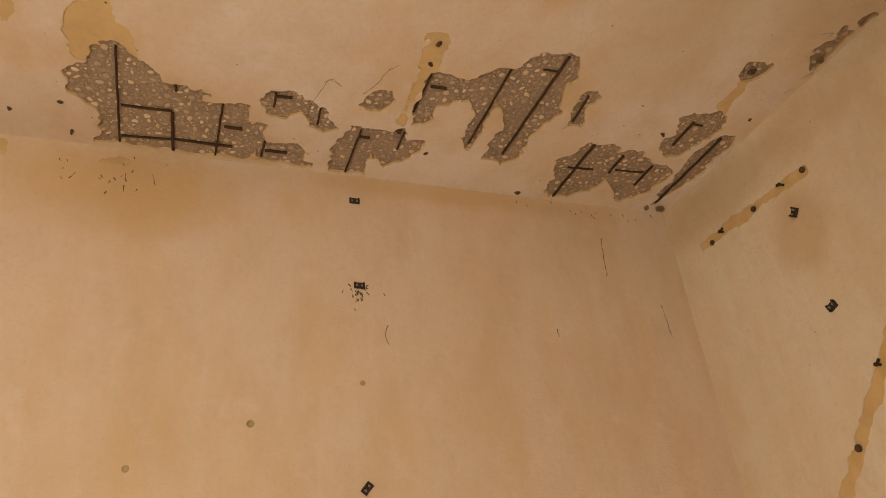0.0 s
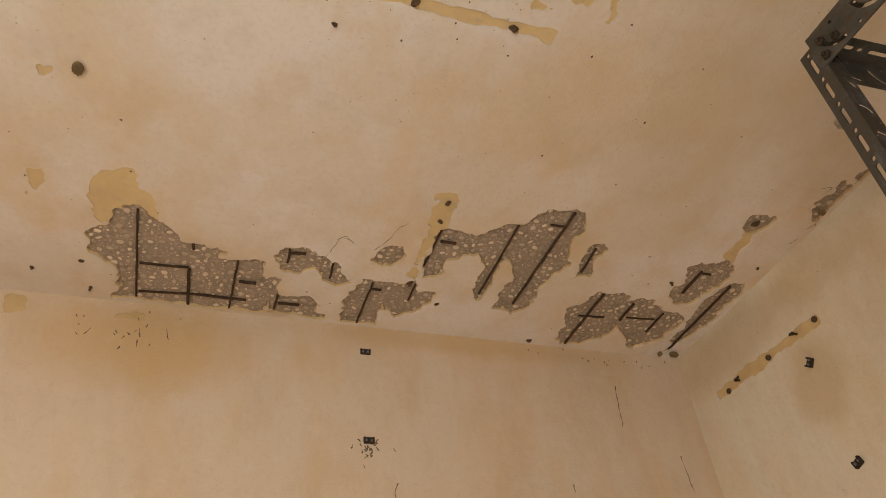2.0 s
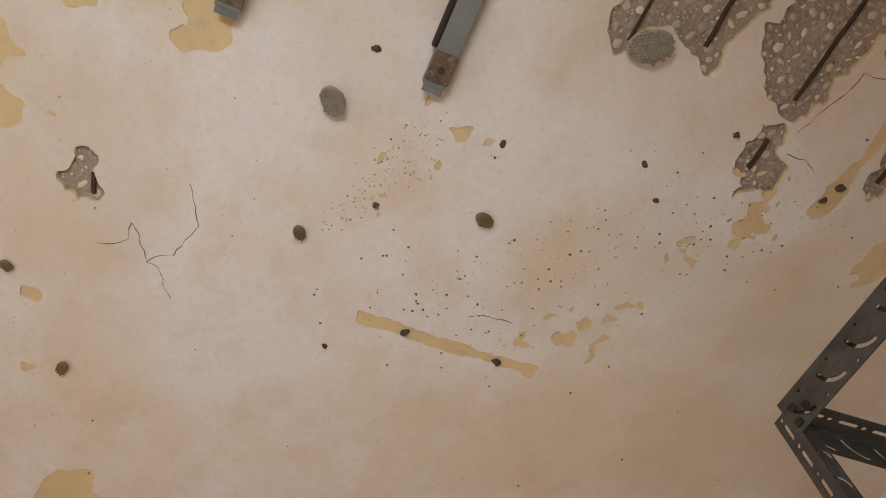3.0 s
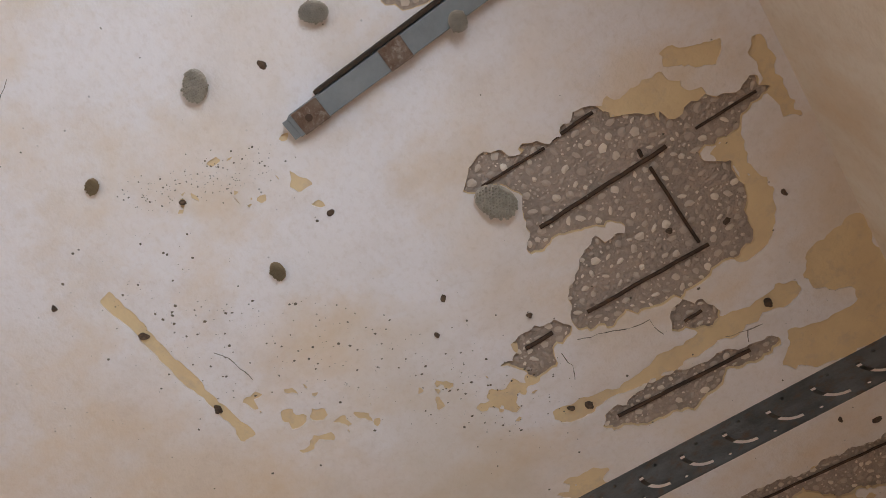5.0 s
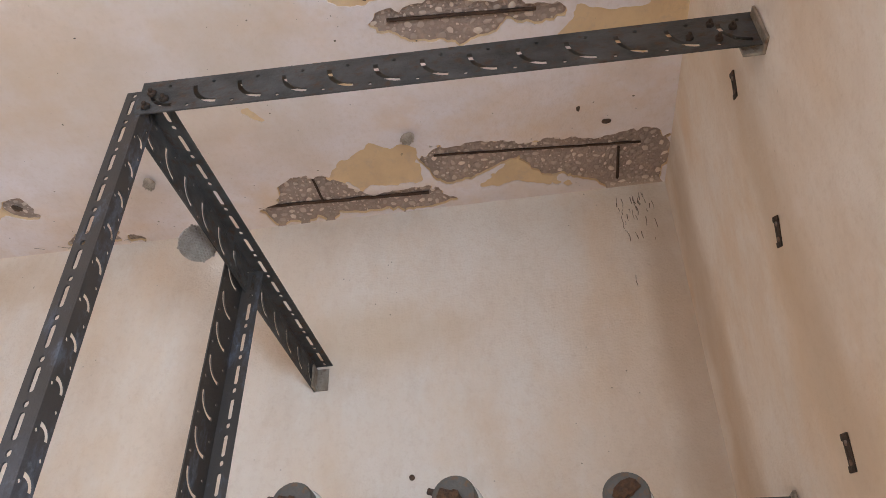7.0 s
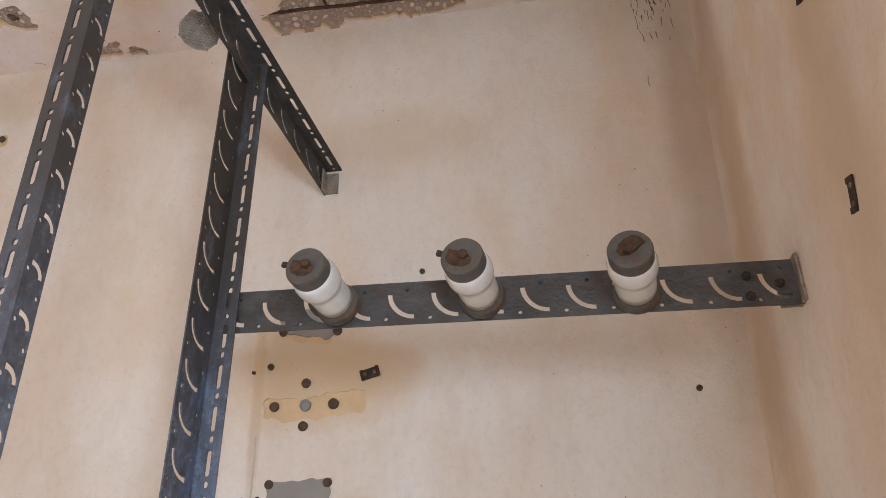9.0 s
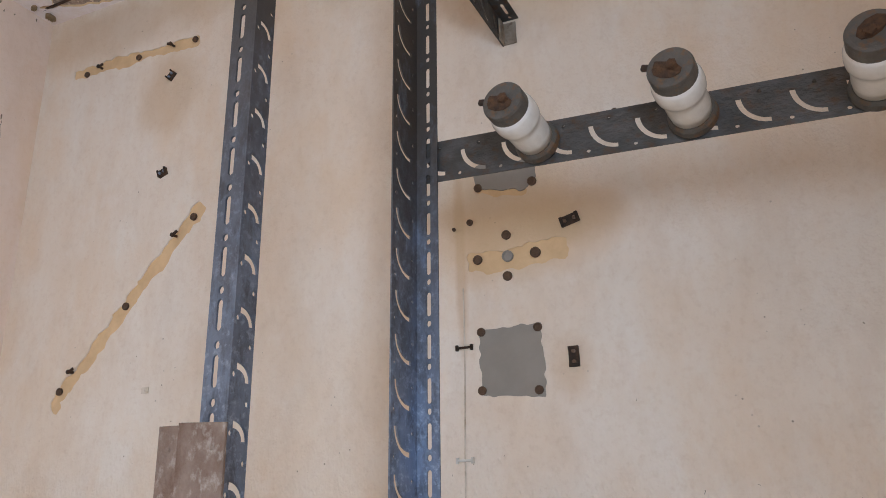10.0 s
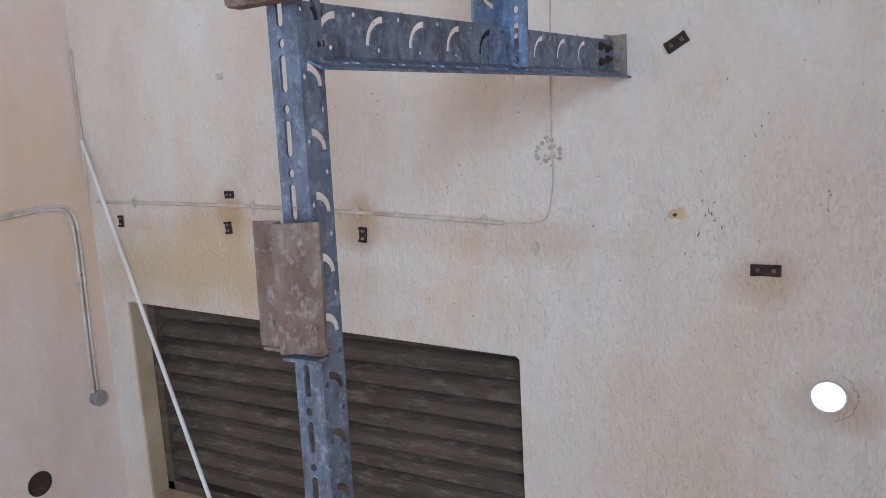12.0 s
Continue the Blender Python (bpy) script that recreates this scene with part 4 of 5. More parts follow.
# ---- paper wasp combs ----
def comb(m, r, depth, mat, label, squash=0.85):
    """A disc of open cells on a short stalk."""
    thing = tagged(new("wasp_nest"), label, "wasp nest", "wasp nests")
    thing.matrix_world = m
    bm = bmesh.new()
    lathe(bm, [(r * 0.18, 0.0), (r * 0.2, depth * 0.35), (r * 0.75, depth * 0.38), (r * 0.96, depth * 0.42), (r * 0.94, depth * 0.46), (r * 0.7, depth * 0.47)], Matrix.Diagonal((1, squash, 1, 1)), 20)
    part("comb_back", bm, mat, thing)
    bm = bmesh.new()
    c = max(0.0036, r / 6.5)
    for i in range(-9, 10):
        for j in range(-9, 10):
            x, y = c * (i + 0.5 * (j % 2)), c * 0.87 * j
            if (x / r) ** 2 + (y / (r * squash)) ** 2 < 0.72 + 0.22 * math.cos(2.3 * i + 1.7 * j) ** 2:
                lo, hi = depth * 0.50, depth * (1.0 + 0.14 * math.cos(3.1 * i + 5.3 * j))
                out = [bm.verts.new((x + 0.54 * c * math.sin(a), y + 0.54 * c * math.cos(a), hi)) for a in (k * math.pi / 3 for k in range(6))]
                rim = [bm.verts.new((x + 0.39 * c * math.sin(a), y + 0.39 * c * math.cos(a), hi)) for a in (k * math.pi / 3 for k in range(6))]
                foot = [bm.verts.new((x + 0.33 * c * math.sin(a), y + 0.33 * c * math.cos(a), lo - 0.001)) for a in (k * math.pi / 3 for k in range(6))]
                root = [bm.verts.new((x + 0.52 * c * math.sin(a), y + 0.52 * c * math.cos(a), lo - 0.002)) for a in (k * math.pi / 3 for k in range(6))]
                for k in range(6):
                    n = (k + 1) % 6
                    bm.faces.new((out[k], out[n], rim[n], rim[k]))
                    bm.faces.new((rim[k], rim[n], foot[n], foot[k]))
                    bm.faces.new((root[k], root[n], out[n], out[k]))
                bm.faces.new(foot)
    part("cell_layer", bm, mat, thing)
    return thing


GREY_COMB, BROWN_COMB = "grey paper wasp comb hanging under the ceiling", "brown paper wasp comb stuck to the ceiling"
for x, y, r, mat, spin in ((-0.084, 0.270, 0.030, NEST, 40), (-0.062, 0.034, 0.026, NEST, 120), (0.390, -0.026, 0.044, NEST, 150), (1.331, 0.722, 0.019, NEST, 0), (1.286, 0.050, 0.019, NEST, 60)):
    comb(on_ceiling(x, y, 0, spin), r, 0.022, mat, GREY_COMB, 0.72)
comb(on_ceiling(0.083, -0.150, 0.030, 10), 0.019, 0.016, NEST, "grey paper wasp comb on the bar under the ceiling")
for x, y, r, spin in ((-0.057, 0.539, 0.016, 50), (0.264, 0.387, 0.021, 15), (-0.408, 1.010, 0.016, 90), (-0.208, 0.023, 0.008, 10), (-0.215, -0.11, 0.018, 0), (-0.545, 0.802, 0.014, 30), (1.525, 1.795, 0.020, 20), (1.47, 1.80, 0.012, 70), (1.53, 1.02, 0.014, 15)):
    comb(on_ceiling(x, y, 0, spin), r, 0.012, NEST_BROWN, BROWN_COMB, 0.7)
comb(Matrix.Translation((1.098, 0.420, 2.577)) @ Vector((-0.75, -0.45, -0.6)).to_track_quat("Z", "Y").to_matrix().to_4x4(), 0.038, 0.026, NEST, "pale paper wasp comb on the edge of the cross beam", 0.95)


# ---- fixings ----
def stub(m, r=0.006, out=0.010, label="rusty bolt stub in the flaking ceiling"):
    bm = bmesh.new()
    lathe(bm, [(r * 1.7, -0.001), (r * 1.5, 0.002), (r, 0.003), (r * 0.9, out * 0.7), (r * 0.6, out * 0.8)], m @ pose(0, 0, 0, 0, 0, 9000 * r + 40000 * m[0][3]) @ Matrix.Diagonal((1.1, 0.72, 1, 1)), 9)
    bm.verts.ensure_lookup_table()
    wear = random.Random(int(1e4 * abs(m[0][3])))
    for v in bm.verts:
        v.co.x += wear.uniform(-0.25, 0.25) * r
        v.co.y += wear.uniform(-0.25, 0.25) * r
    return tagged(part("bolt_stub", bm, PLUG_BROWN), label, "bolt", "bolt stubs")


for k, (x, y, r) in enumerate((
    (0.475, 1.304, 6), (0.473, 1.230, 7), (0.472, 1.585, 8), (0.585, 1.672, 6), (0.962, 1.813, 8), (-0.404, 1.784, 6), (-0.424, 1.665, 6), (-0.547, 1.719, 5),
    (1.281, 1.419, 6), (1.518, 1.295, 5), (0.220, 0.689, 8), (0.435, 0.692, 8), (0.502, 0.171, 6), (0.562, 0.228, 5), (0.635, 0.054, 5), (0.231, 0.234, 6),
    (0.059, 0.436, 5), (0.903, -0.350, 8), (0.899, 0.069, 8), (0.882, 0.104, 6), (0.701, -0.475, 5), (1.324, -0.424, 8), (1.272, -0.357, 5),
    (-0.565, 0.201, 10), (-0.046, 0.160, 7), (0.075, 0.778, 5), (0.64, -0.26, 5), (0.69, -0.36, 6), (1.372, 1.112, 10),
)):
    stub(on_ceiling(x, y, 0), r / 1000 * 0.8, 0.006 + 0.004 * (k % 3))


# Bits of rusted iron left in the ceiling.
for x, y, w, h, spin in ((-0.460, 0.133, 0.016, 0.036, 12), (-0.417, 0.139, 0.020, 0.006, -8)):
    bm = bmesh.new()
    box(bm, -w / 2, w / 2, -h / 2, h / 2, -0.001, 0.005, 0.0015, on_ceiling(x, y, 0, spin))
    box(bm, -w / 3, w / 3, -h / 5, h / 2.4, 0.003, 0.008, 0.0012, on_ceiling(x, y, 0, spin + 7))
    tagged(part("iron_remnant", bm, CLAMP_RUST), "flaking rusted iron remnant in the ceiling", "iron remnant", "iron remnants")


def plug(m, r, mat, label):
    bm = bmesh.new()
    lathe(bm, [(r * 1.12, -0.004), (r * 1.1, 0.0012), (r * 0.85, 0.0015), (r * 0.7, -0.0005), (r * 0.2, -0.001)], m, 14)
    return tagged(part("wall_plug", bm, mat), label, "wall plug", "plugs in the wall")


PLUG_LABEL = "round dark plug set in the plaster wall"
for y, z, r in ((1.646, 2.767, 9), (1.440, 2.770, 9), (1.230, 2.771, 9), (1.183, 2.222, 10), (1.385, 2.008, 10), (1.585, 1.803, 10), (0.340, 2.033, 10), (0.406, 1.988, 10), (0.280, 1.986, 11), (0.342, 1.944, 10), (0.405, 1.833, 9), (0.286, 1.831, 9), (0.408, 1.715, 9), (0.291, 1.708, 9), (0.398, 2.150, 9), (0.277, 2.143, 10), (0.457, 2.064, 4), (0.420, 2.074, 7), (0.091, 2.264, 6), (-0.440, 1.966, 6), (0.230, 1.180, 3)):
    plug(on_east(y, z, 0.0030), r / 1100, PLUG_BROWN, PLUG_LABEL)
plug(on_east(0.340, 1.987, 0.0015), 0.011, GREY_PAINT, "round grey plug between four bolt holes")
for x, z, r in ((0.396, 2.315, 7), (0.103, 2.201, 9), (-0.175, 2.094, 8), (1.516, 1.004, 6)):
    plug(on_north(x, z, 0.0012), r / 1000, JAMB if z > 2 else DARK_IRON, "small filled fixing hole in the wall")


def hook(m, label):
    """A bent nail with a flat head."""
    bm = bmesh.new()
    lathe(bm, [(0.004, 0.0), (0.0035, 0.012), (0.006, 0.014), (0.006, 0.018), (0.003, 0.019)], m, 8)
    box(bm, -0.004, 0.016, -0.004, 0.004, 0.011, 0.015, 0.001, m)
    return tagged(part("hook", bm, DARK_IRON), label, "hook", "hooks in the strips")


for y, z, s in ((1.586, 2.773, 20), (1.308, 2.771, 160), (1.236, 2.177, 40), (1.546, 1.850, 30)):
    hook(on_east(y, z, 0, s), "bent rusty nail in a bare plaster strip")


def wall_bracket(m, w, h, label, depth=0.007):
    """A small plate with two screws and rolled ends."""
    thing = tagged(new("wall_bracket"), label, "bracket", "small brackets on the walls")
    thing.matrix_world = m
    bm = bmesh.new()
    box(bm, -w / 2, w / 2, -h / 2, h / 2, 0.0, depth * 0.5, 0.001)
    box(bm, -w / 2, -w / 2 + w * 0.18, -h / 2, h / 2, depth * 0.4, depth, 0.001)
    box(bm, w / 2 - w * 0.18, w / 2, -h / 2, h / 2, depth * 0.4, depth, 0.001)
    part("plate", bm, DARK_IRON, thing)
    for s in (-1, 1):
        bm = bmesh.new()
        lathe(bm, [(h * 0.2, depth * 0.5), (h * 0.2, depth * 0.8), (h * 0.1, depth)], Matrix.Translation((s * w * 0.26, 0, 0)), 10)
        part("screw", bm, GALV if w < 0.036 else RUST_PLATE, thing)
    return thing


STEEL_TAG = "small dark steel bracket with two screws on the wall"
for y, z, w, h, s in ((0.204, 2.044, 0.040, 0.022, 15), (0.218, 1.766, 0.040, 0.021, 90), (0.226, 1.475, 0.040, 0.020, 30), (0.081, 1.087, 0.048, 0.020, 0), (1.295, 1.221, 0.026, 0.018, 0), (1.710, 1.150, 0.032, 0.017, 90), (1.310, 1.139, 0.030, 0.020, 95), (0.904, 1.130, 0.034, 0.020, 85)):
    wall_bracket(on_east(y, z, 0, s), w, h, STEEL_TAG)
for y, z, s in ((1.305, 2.672, 50), (1.301, 2.370, 20)):
    wall_bracket(on_east(y, z, 0, s), 0.028, 0.022, "dark rusted bracket stub on the wall", 0.012)
for y, z in ((1.291, 1.784), (1.290, 1.504)):
    bm = bmesh.new()
    box(bm, -0.011, 0.011, -0.008, 0.008, 0, 0.003, 0.001, on_east(y, z))
    lathe(bm, [(0.003, 0.003), (0.002, 0.005)], on_east(y, z), 8)
    tagged(part("painted_plate", bm, CABLE), "small painted plate on the wall", "plate", "painted plates")
for x, z, s in ((0.396, 2.905, 0), (0.399, 2.611, 0), (0.395, 2.036, 50)):
    wall_bracket(on_north(x, z, 0, s), 0.032, 0.020, "dark rectangular fixing in the wall", 0.006)
for x, z, s in ((0.943, 2.657, 62), (0.963, 2.361, 62), (0.971, 2.032, 75)):
    wall_bracket(on_south(x, z, 0, s), 0.046, 0.021, "rusted slotted fixing with a rust run below", 0.003)

# Grey square and the grey patch over it.
grey_place = lambda u, v, d: (EAST + d, u, v)
for poly, seed in (([(0.413, 1.839), (0.280, 1.838), (0.280, 1.694), (0.412, 1.701)], 71), ([(0.405, 2.200), (0.265, 2.197), (0.265, 2.152), (0.296, 2.128), (0.402, 2.148)], 75)):
    f = lambda X, Y, poly=poly, seed=seed: -ragged([poly], X, Y, 0, 0.009, seed)
    tagged(sheet("grey_patch", 0.24, 0.44, 1.67, 2.22, f, grey_place, -0.0015, 0.004, GREY_PAINT, 0.004), "square of grey paint with four bolt holes on the wall", "paint patch", "grey patches")

# ---- louvre ----
y0, y1, z0, z1 = LOUVRE_BOX
louvre = tagged(new("louvre_grille"), "dusty dark steel louvre grille set into the wall", "louvre")
for name, args in (("frame_top", (y0, y1, z1 - 0.012, z1)), ("frame_bottom", (y0, y1, z0, z0 + 0.03)), ("frame_side", (y0, y0 + 0.014, z0, z1)), ("frame_side", (y1 - 0.03, y1, z0, z1))):
    bm = bmesh.new()
    box(bm, EAST + 0.052, EAST + 0.115, *args, 0.002)
    part(name, bm, LOUVRE, louvre)
n = 10
for k in range(n):
    z = z0 + 0.04 + (z1 - z0 - 0.05) * (k + 0.5) / n
    bm = bmesh.new()
    prof = [(0.0, -0.019), (0.006, -0.022), (0.014, -0.015), (0.022, -0.003), (0.036, 0.007), (0.048, 0.015), (0.046, 0.018), (0.032, 0.011), (0.018, 0.002), (0.009, -0.010)]
    rings = [[bm.verts.new((EAST + 0.060 + a, y, z + c)) for a, c in prof] for y in (y0 + 0.014, y1 - 0.03)]
    for i in range(len(prof)):
        j = (i + 1) % len(prof)
        bm.faces.new((rings[0][i], rings[0][j], rings[1][j], rings[1][i]))
    part("slat", bm, LOUVRE, louvre)
# Solid dark sheet added behind the slats, so the gaps look dark.
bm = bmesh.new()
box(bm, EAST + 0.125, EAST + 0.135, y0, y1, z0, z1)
part("backing_sheet", bm, DARK_IRON, louvre)
bm = bmesh.new()
box(bm, EAST - 0.004, EAST + 0.052, y1 - 0.004, y1 + 0.004, z0, z1, 0.002)
box(bm, EAST - 0.004, EAST + 0.052, y0, y1, z0 - 0.012, z0 + 0.004, 0.002)
structure(part("louvre_reveal", bm, JAMB), "worn plaster reveal round the louvre", "trim")

# ---- pipe holes ----
bm = bmesh.new()
m = on_east(PIPE_HOLE[0], PIPE_HOLE[1])
for k in range(36):
    a, c = 2 * math.pi * k / 36, 2 * math.pi * (k + 1) / 36
    for (ra, ha), (rb, hb) in (((0.0255, -0.21), (0.0255, 0.003)), ((0.0255, 0.003), (0.0285, 0.003)), ((0.0285, 0.003), (0.030, -0.001))):
        bm.faces.new([bm.verts.new(m @ Vector(p)) for p in ((ra * math.cos(a), ra * math.sin(a), ha), (ra * math.cos(c), ra * math.sin(c), ha), (rb * math.cos(c), rb * math.sin(c), hb), (rb * math.cos(a), rb * math.sin(a), hb))])
tagged(part("pipe_sleeve", bm, PUTTY, smooth=True), "pipe sleeve through the wall with a glowing disc in its mouth", "pipe")
# Glowing disc 2 cm inside the mouth stands in for daylight through the sleeve.
bm = bmesh.new()
lathe(bm, [(0.0254, -0.024), (0.0254, -0.022)], on_east(PIPE_HOLE[0], PIPE_HOLE[1]), 24)
structure(part("backdrop", bm, DAYLIGHT), "glowing disc just inside the pipe sleeve, standing in for daylight", "backdrop")
bm = bmesh.new()
m = on_north(1.31, 0.475)
lathe(bm, [(0.024, -0.10), (0.0265, -0.099), (0.0265, 0.002), (0.032, 0.003), (0.034, 0.0)], m, 24)
tagged(part("pipe_end", bm, DARK_IRON), "dark open pipe end in the wall", "pipe")

# ---- cables, rod, box ----
line = [(EAST - 0.004, y, z) for y, z in ((1.80, 1.204), (1.648, 1.201), (1.413, 1.197), (1.223, 1.192), (0.938, 1.181), (0.734, 1.171), (0.56, 1.161))]
tagged(tube("wall_cable", smooth_line(line), 0.0045, CABLE), "painted-over cable clipped along the wall", "cable", "cables on the walls")
line = [(EAST - 0.0015, y, z) for y, z in ((0.56, 1.160), (0.50, 1.163), (0.472, 1.172), (0.460, 1.21), (0.455, 1.263), (0.456, 1.401), (0.450, 1.583), (0.443, 1.805), (0.441, 1.93))]
tagged(tube("wall_cable", smooth_line(line), 0.0017, CABLE), "thin painted-over cable running up the wall", "cable", "cables on the walls")
for o in (0.0, 0.013):
    line = [(x, NORTH - 0.005, z + o * 0.6) for x, z in ((1.0, 1.160), (1.20, 1.178), (1.35, 1.192), (1.415, 1.196))] + [(1.475 + o * 0.4, NORTH - 0.005, 1.192 + o * 0.6), (1.497 + o, NORTH - 0.005, 1.165), (1.503 + o, NORTH - 0.005, 1.09), (1.498 + o, NORTH - 0.005, 0.85), (1.496 + o, NORTH - 0.005, 0.665)]
    tagged(tube("wall_cable", smooth_line(line), 0.0045, CABLE), "cream painted cable bent down the wall", "cable", "cables on the walls")
bm = bmesh.new()
lathe(bm, [(0.022, 0.0), (0.022, 0.02), (0.018, 0.026), (0.006, 0.027)], on_north(1.505, 0.648), 24)
tagged(part("round_junction_box", bm, GREY_PAINT), "small round grey junction box on the wall", "junction box")
line = [(EAST - 0.004, NORTH - 0.006, 1.62), (EAST - 0.004, NORTH - 0.006, 1.5), (EAST - 0.005, NORTH - 0.008, 1.385), (EAST - 0.012, NORTH - 0.012, 1.33), (EAST - 0.014, NORTH - 0.02, 1.27), (EAST - 0.02, NORTH - 0.012, 1.20)]
tagged(tube("wall_cable", smooth_line(line), 0.003, CABLE), "thin cable down the corner of the walls", "cable", "cables on the walls")
tagged(tube("white_rod", [(EAST - 0.012, NORTH - 0.014, 1.372), (1.33, 1.02, 0.0)], 0.0058, WHITE_ROD), "thin white plastic rod leaning in the corner", "rod")


def clip(m, label="small painted cable clip on the wall"):
    bm = bmesh.new()
    box(bm, -0.004, 0.004, -0.015, 0.013, 0, 0.003, 0.001, m)
    box(bm, -0.008, 0.008, -0.005, 0.007, 0.001, 0.008, 0.002, m)
    return tagged(part("cable_clip", bm, CABLE), label, "cable clip", "cable clips")


for y, z in ((1.648, 1.201), (1.223, 1.193), (0.915, 1.183), (0.603, 1.166), (0.495, 1.113)):
    clip(on_east(y, z))
for x, z in ((1.415, 1.199), (1.497, 0.98)):
    clip(on_north(x, z))
for y, z in ((0.443, 1.805), (0.450, 1.583)):
    bm = bmesh.new()
    m = on_east(y, z)
    box(bm, -0.018, 0.018, -0.0022, 0.0022, 0.001, 0.006, 0.0008, m)
    box(bm, -0.019, -0.013, -0.006, 0.006, 0.0, 0.006, 0.001, m)
    box(bm, 0.013, 0.019, -0.006, 0.006, 0.0, 0.006, 0.001, m)
    tagged(part("cable_saddle", bm, DARK_IRON if z > 1.7 else PUTTY), "small cable saddle screwed to the wall", "cable clip", "cable saddles")

# A broken box mark on the wall, with crumbs of plaster.
rng = random.Random(3)
bm = bmesh.new()
for k in range(26):
    a, r = rng.random() * 6.28, 0.008 + 0.02 * rng.random()
    s = 0.0022 + 0.003 * rng.random()
    lathe(bm, [(s, 0), (s * 0.8, s * 0.8), (s * 0.3, s)], on_east(0.463 + r * math.cos(a), 1.298 + r * math.sin(a)), 6)
tagged(part("mud_daubs", bm, NEST), "crumbs of brown mud stuck to the wall", "mud", kind="stuff")


# ---- cracks and chips ----
def crack_bits(strokes, width, place):
    verts, faces = [], []
    rnd = random.Random(len(strokes))
    for stroke in strokes:
        pts = [Vector(p) for p in stroke]
        fine = [pts[0]]
        for a, c in zip(pts, pts[1:]):
            n = max(2, int((c - a).length / 0.012))
            fine += [a.lerp(c, k / n) + Vector((rnd.uniform(-1, 1), rnd.uniform(-1, 1))) * 0.0026 for k in range(1, n + 1)]
        for i in range(len(fine) - 1):
            a, c = fine[i], fine[i + 1]
            d = (c - a).normalized()
            o = Vector((-d.y, d.x))
            w0 = width * (0.4 + 0.8 * rnd.random()) * 0.5
            k = len(verts)
            verts += [place(*(a + o * w0)), place(*(a - o * w0)), place(*(c - o * w0 * 0.8)), place(*(c + o * w0 * 0.8))]
            faces.append((k, k + 1, k + 2, k + 3))
    return verts, faces


CEILING_CRACKS = [
    [(-0.401, 0.698), (-0.374, 0.690), (-0.350, 0.670), (-0.353, 0.635), (-0.335, 0.651), (-0.308, 0.709)],
    [(-0.308, 0.709), (-0.290, 0.686), (-0.265, 0.673), (-0.252, 0.637), (-0.236, 0.598), (-0.253, 0.560), (-0.272, 0.518)],
    [(-0.308, 0.709), (-0.284, 0.710), (-0.266, 0.744), (-0.246, 0.776)],
    [(0.329, 0.607), (0.355, 0.592), (0.387, 0.590), (0.425, 0.587)],
    [(0.743, 0.007), (0.763, -0.048), (0.787, -0.101), (0.794, -0.135), (0.841, -0.142)],
    [(0.751, 0.049), (0.791, 0.048), (0.825, 0.060)],
    [(0.923, -0.244), (0.939, -0.289), (0.943, -0.319)],
    [(0.204, 1.530), (0.220, 1.465), (0.234, 1.419), (0.271, 1.435)],
    [(0.333, 1.455), (0.358, 1.413), (0.369, 1.363), (0.394, 1.324)],
    [(1.539, 1.169), (1.551, 1.145)],
    [(1.465, 0.945), (1.496, 0.930), (1.490, 0.955)],
    [(1.550, 0.905), (1.540, 0.850)],
    [(1.556, 1.070), (1.545, 1.100)],
    [(1.562, 1.080), (1.534, 1.025)],
    [(0.222, 1.436), (0.245, 1.417), (0.270, 1.443)],
    [(-0.124, -0.036), (-0.096, -0.022), (-0.071, -0.004)],
    [(0.964, -0.278), (0.938, -0.291), (0.944, -0.320)],
]
v, f = crack_bits(CEILING_CRACKS, 0.0020, lambda a, c: (a, c, CEIL - 0.0006))
tagged(mesh_ob("ceiling_cracks", v, f, CRACK), "fine dark cracks in the ceiling paint", "crack", kind="stuff")
NORTH_CRACKS = [[(0.479, 2.49), (0.470, 2.46), (0.476, 2.432)], [(1.271, 2.862), (1.265, 2.80), (1.259, 2.715)], [(1.030, 2.508), (1.031, 2.48)], [(-0.26, 2.915), (-0.255, 2.885)], [(-0.19, 2.92), (-0.18, 2.89)], [(-0.26, 2.875), (-0.258, 2.85)], [(-0.385, 2.90), (-0.40, 2.875)], [(1.45, 2.62), (1.46, 2.50)]]
v, f = crack_bits(NORTH_CRACKS, 0.0035, lambda a, c: (a, NORTH - 0.0006, c))
tagged(mesh_ob("wall_cracks", v, f, CRACK), "short dark cracks and scratches in the wall paint", "crack", kind="stuff")
rnd = random.Random(9)
bits = []
for cx, cz, n, su, sv in ((0.399, 2.585, 34, 0.022, 0.024), (-0.27, 2.89, 16, 0.10, 0.03), (1.30, 2.965, 14, 0.14, 0.014)):
    for k in range(n):
        a, c = cx + rnd.gauss(0, su), cz + rnd.gauss(0, sv)
        bits.append([(a, c), (a + rnd.uniform(-1, 1) * 0.007, c + 0.008)])
v, f = crack_bits(bits, 0.004, lambda a, c: (a, NORTH - 0.0006, c))
tagged(mesh_ob("wall_chips", v, f, CRACK), "small chips scratched round a fixing", "chips", kind="stuff")
bits = []
for k in range(34):
    y, z = rnd.uniform(-0.54, -0.45), 2.975 - abs(rnd.gauss(0, 0.10))
    bits.append([(y, z), (y + rnd.uniform(-1, 1) * 0.003, z - rnd.uniform(0.008, 0.035))])
for k in range(9):
    y, z = rnd.gauss(0.17, 0.02), rnd.gauss(1.175, 0.02)
    bits.append([(y, z), (y + rnd.uniform(-1, 1) * 0.002, z - rnd.uniform(0.004, 0.010))])
v, f = crack_bits(bits, 0.0022, lambda a, c: (EAST - 0.0006, a, c))
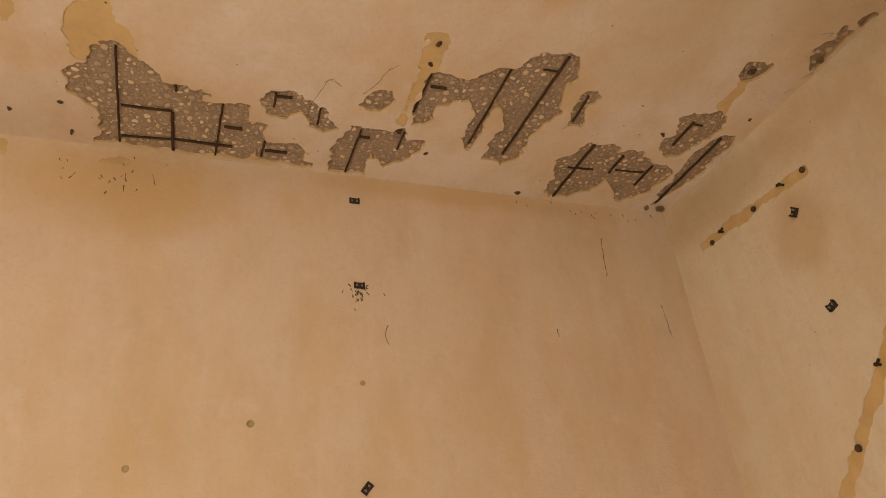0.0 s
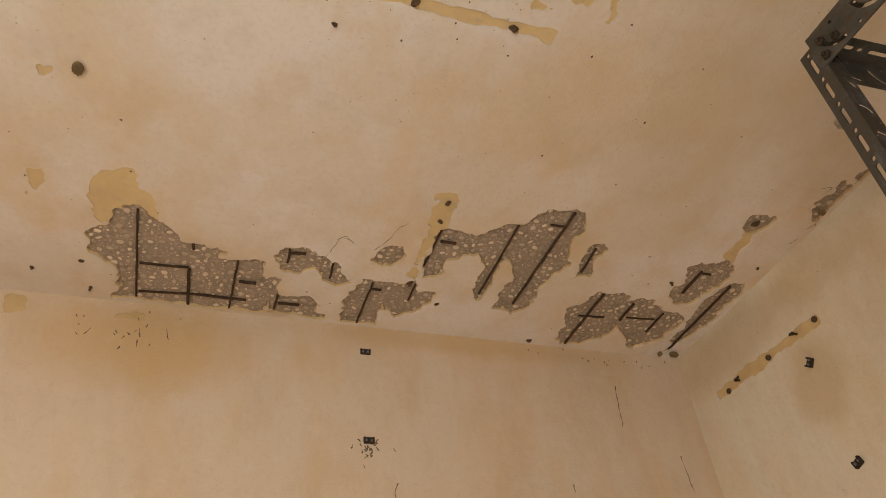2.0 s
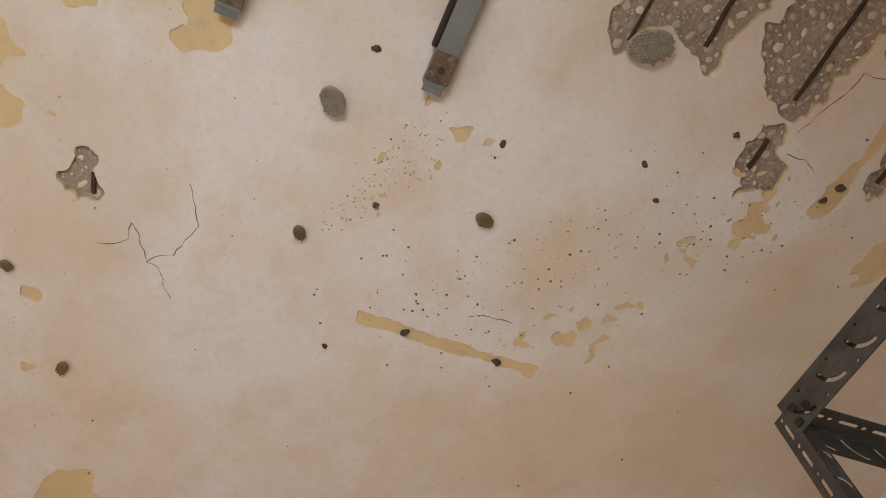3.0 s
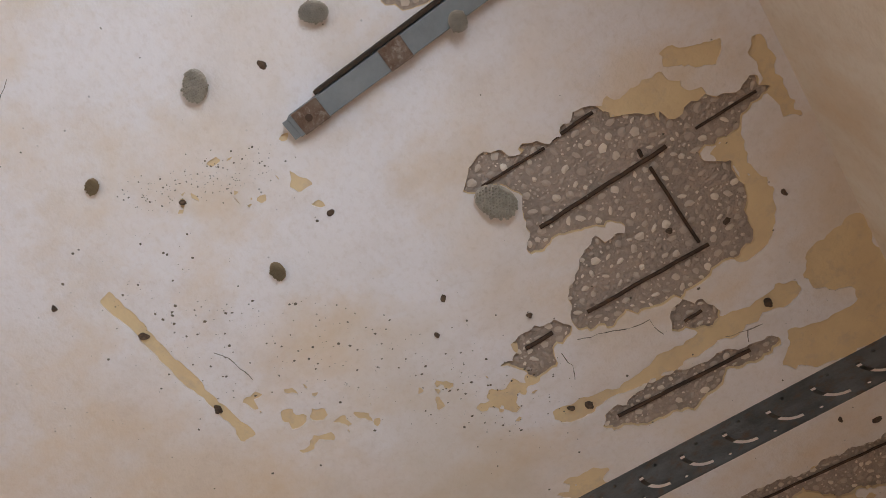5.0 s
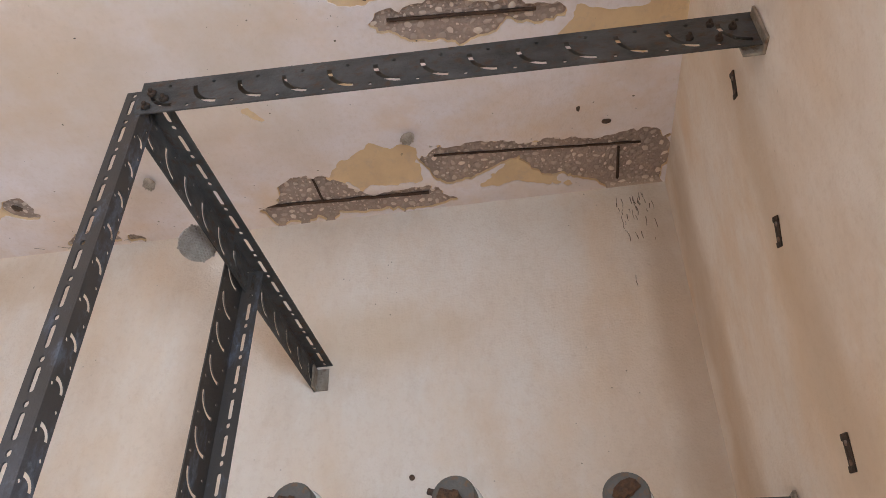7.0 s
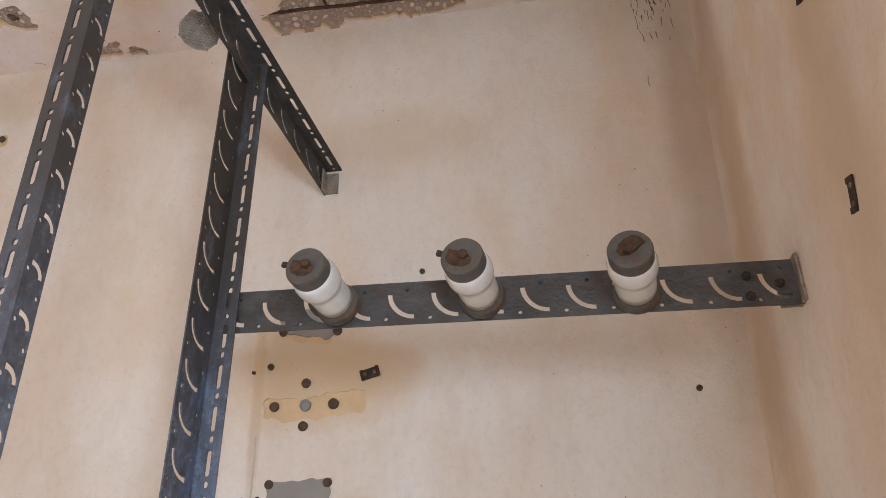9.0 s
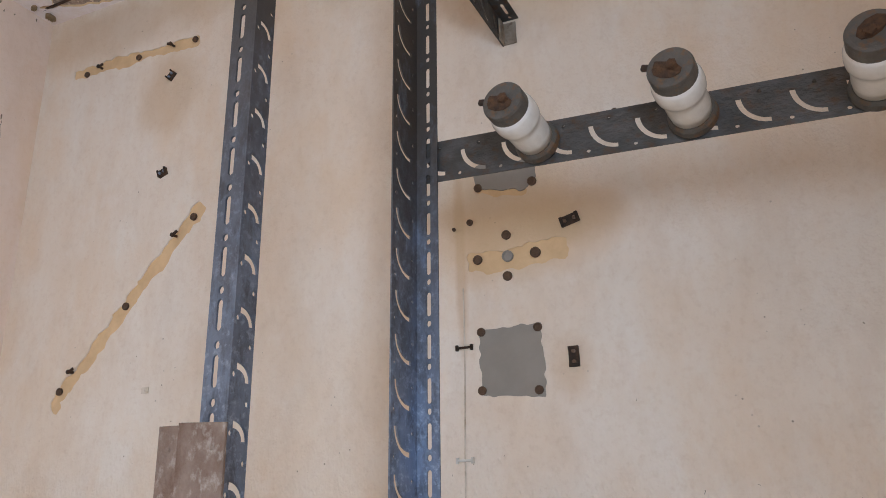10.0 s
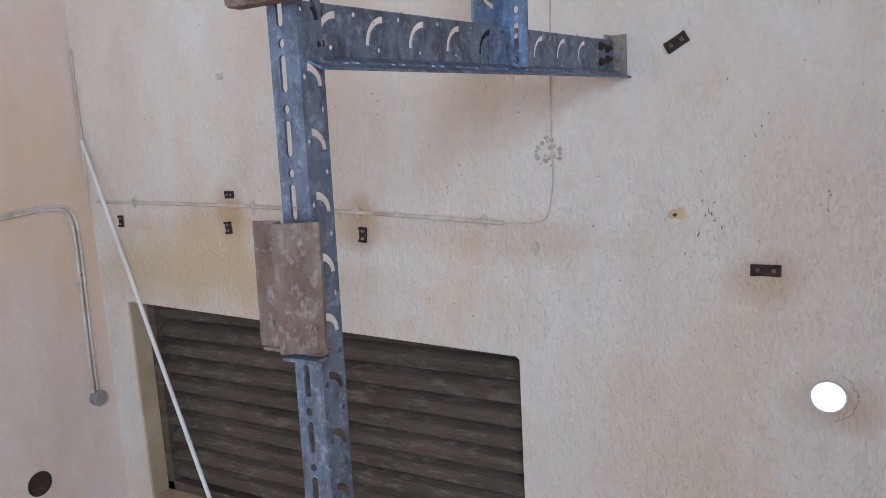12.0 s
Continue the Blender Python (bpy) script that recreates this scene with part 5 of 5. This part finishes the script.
tagged(mesh_ob("wall_scratches", v, f, CRACK), "dark runs and scratches on the wall paint", "scratches", kind="stuff")
bits = []
for k in range(110):
    y, z = rnd.uniform(-0.30, 0.75), rnd.gauss(1.12, 0.22)
    if z > 0.95 or y < 0.5:
        bits.append([(y, z), (y + rnd.uniform(-1, 1) * 0.0015, z - rnd.uniform(0.002, 0.006))])
a0 = PIPE_HOLE
for k in range(9):
    q = 2.0 + k * 0.28
    bits.append([(a0[0] + 0.043 * math.cos(q + o), a0[1] + 0.043 * math.sin(q + o)) for o in (0.0, 0.12, 0.25)])
v, f = crack_bits(bits, 0.0011, lambda a, c: (EAST - 0.0006, a, c))
tagged(mesh_ob("wall_drips", v, f, CRACK), "dark drips and scratches on the wall", "drips", kind="stuff")

# Chips in the ceiling paint, thickest along a band of flaking.
CHIP_RUN = (0.0, 0.50, 0.09, -0.24)
verts, faces = [], []
for k in range(900):
    if k < 190:
        t = rnd.random()
        x, y = CHIP_RUN[0] + CHIP_RUN[2] * t + rnd.gauss(0, 0.022), CHIP_RUN[1] + CHIP_RUN[3] * t + rnd.gauss(0, 0.022)
    elif k < 640:
        t = rnd.random()
        x, y = 0.15 + 0.75 * t + rnd.gauss(0, 0.07), 0.66 - 0.55 * t + rnd.gauss(0, 0.08)
    else:
        x, y = rnd.uniform(-0.6, 1.5), rnd.uniform(-0.5, 1.8)
    s, o = (0.0005 + 0.0016 * rnd.random() ** 2 if k < 190 else 0.0006 + 0.0028 * rnd.random() ** 3), len(verts)
    a0 = rnd.random() * 6.28
    verts.append((x, y, CEIL - 0.0012))
    verts += [(x + s * (0.6 + 0.7 * rnd.random()) * math.cos(a0 + q), y + s * (0.5 + rnd.random()) * math.sin(a0 + q), CEIL - 0.0004) for q in (0, 1.26, 2.51, 3.77, 5.03)]
    faces += [(o, o + 1 + q, o + 1 + (q + 1) % 5) for q in range(5)]
tagged(mesh_ob("paint_chips", verts, faces, CRACK), "scattered brown chips in the flaking ceiling paint", "chips", kind="stuff")
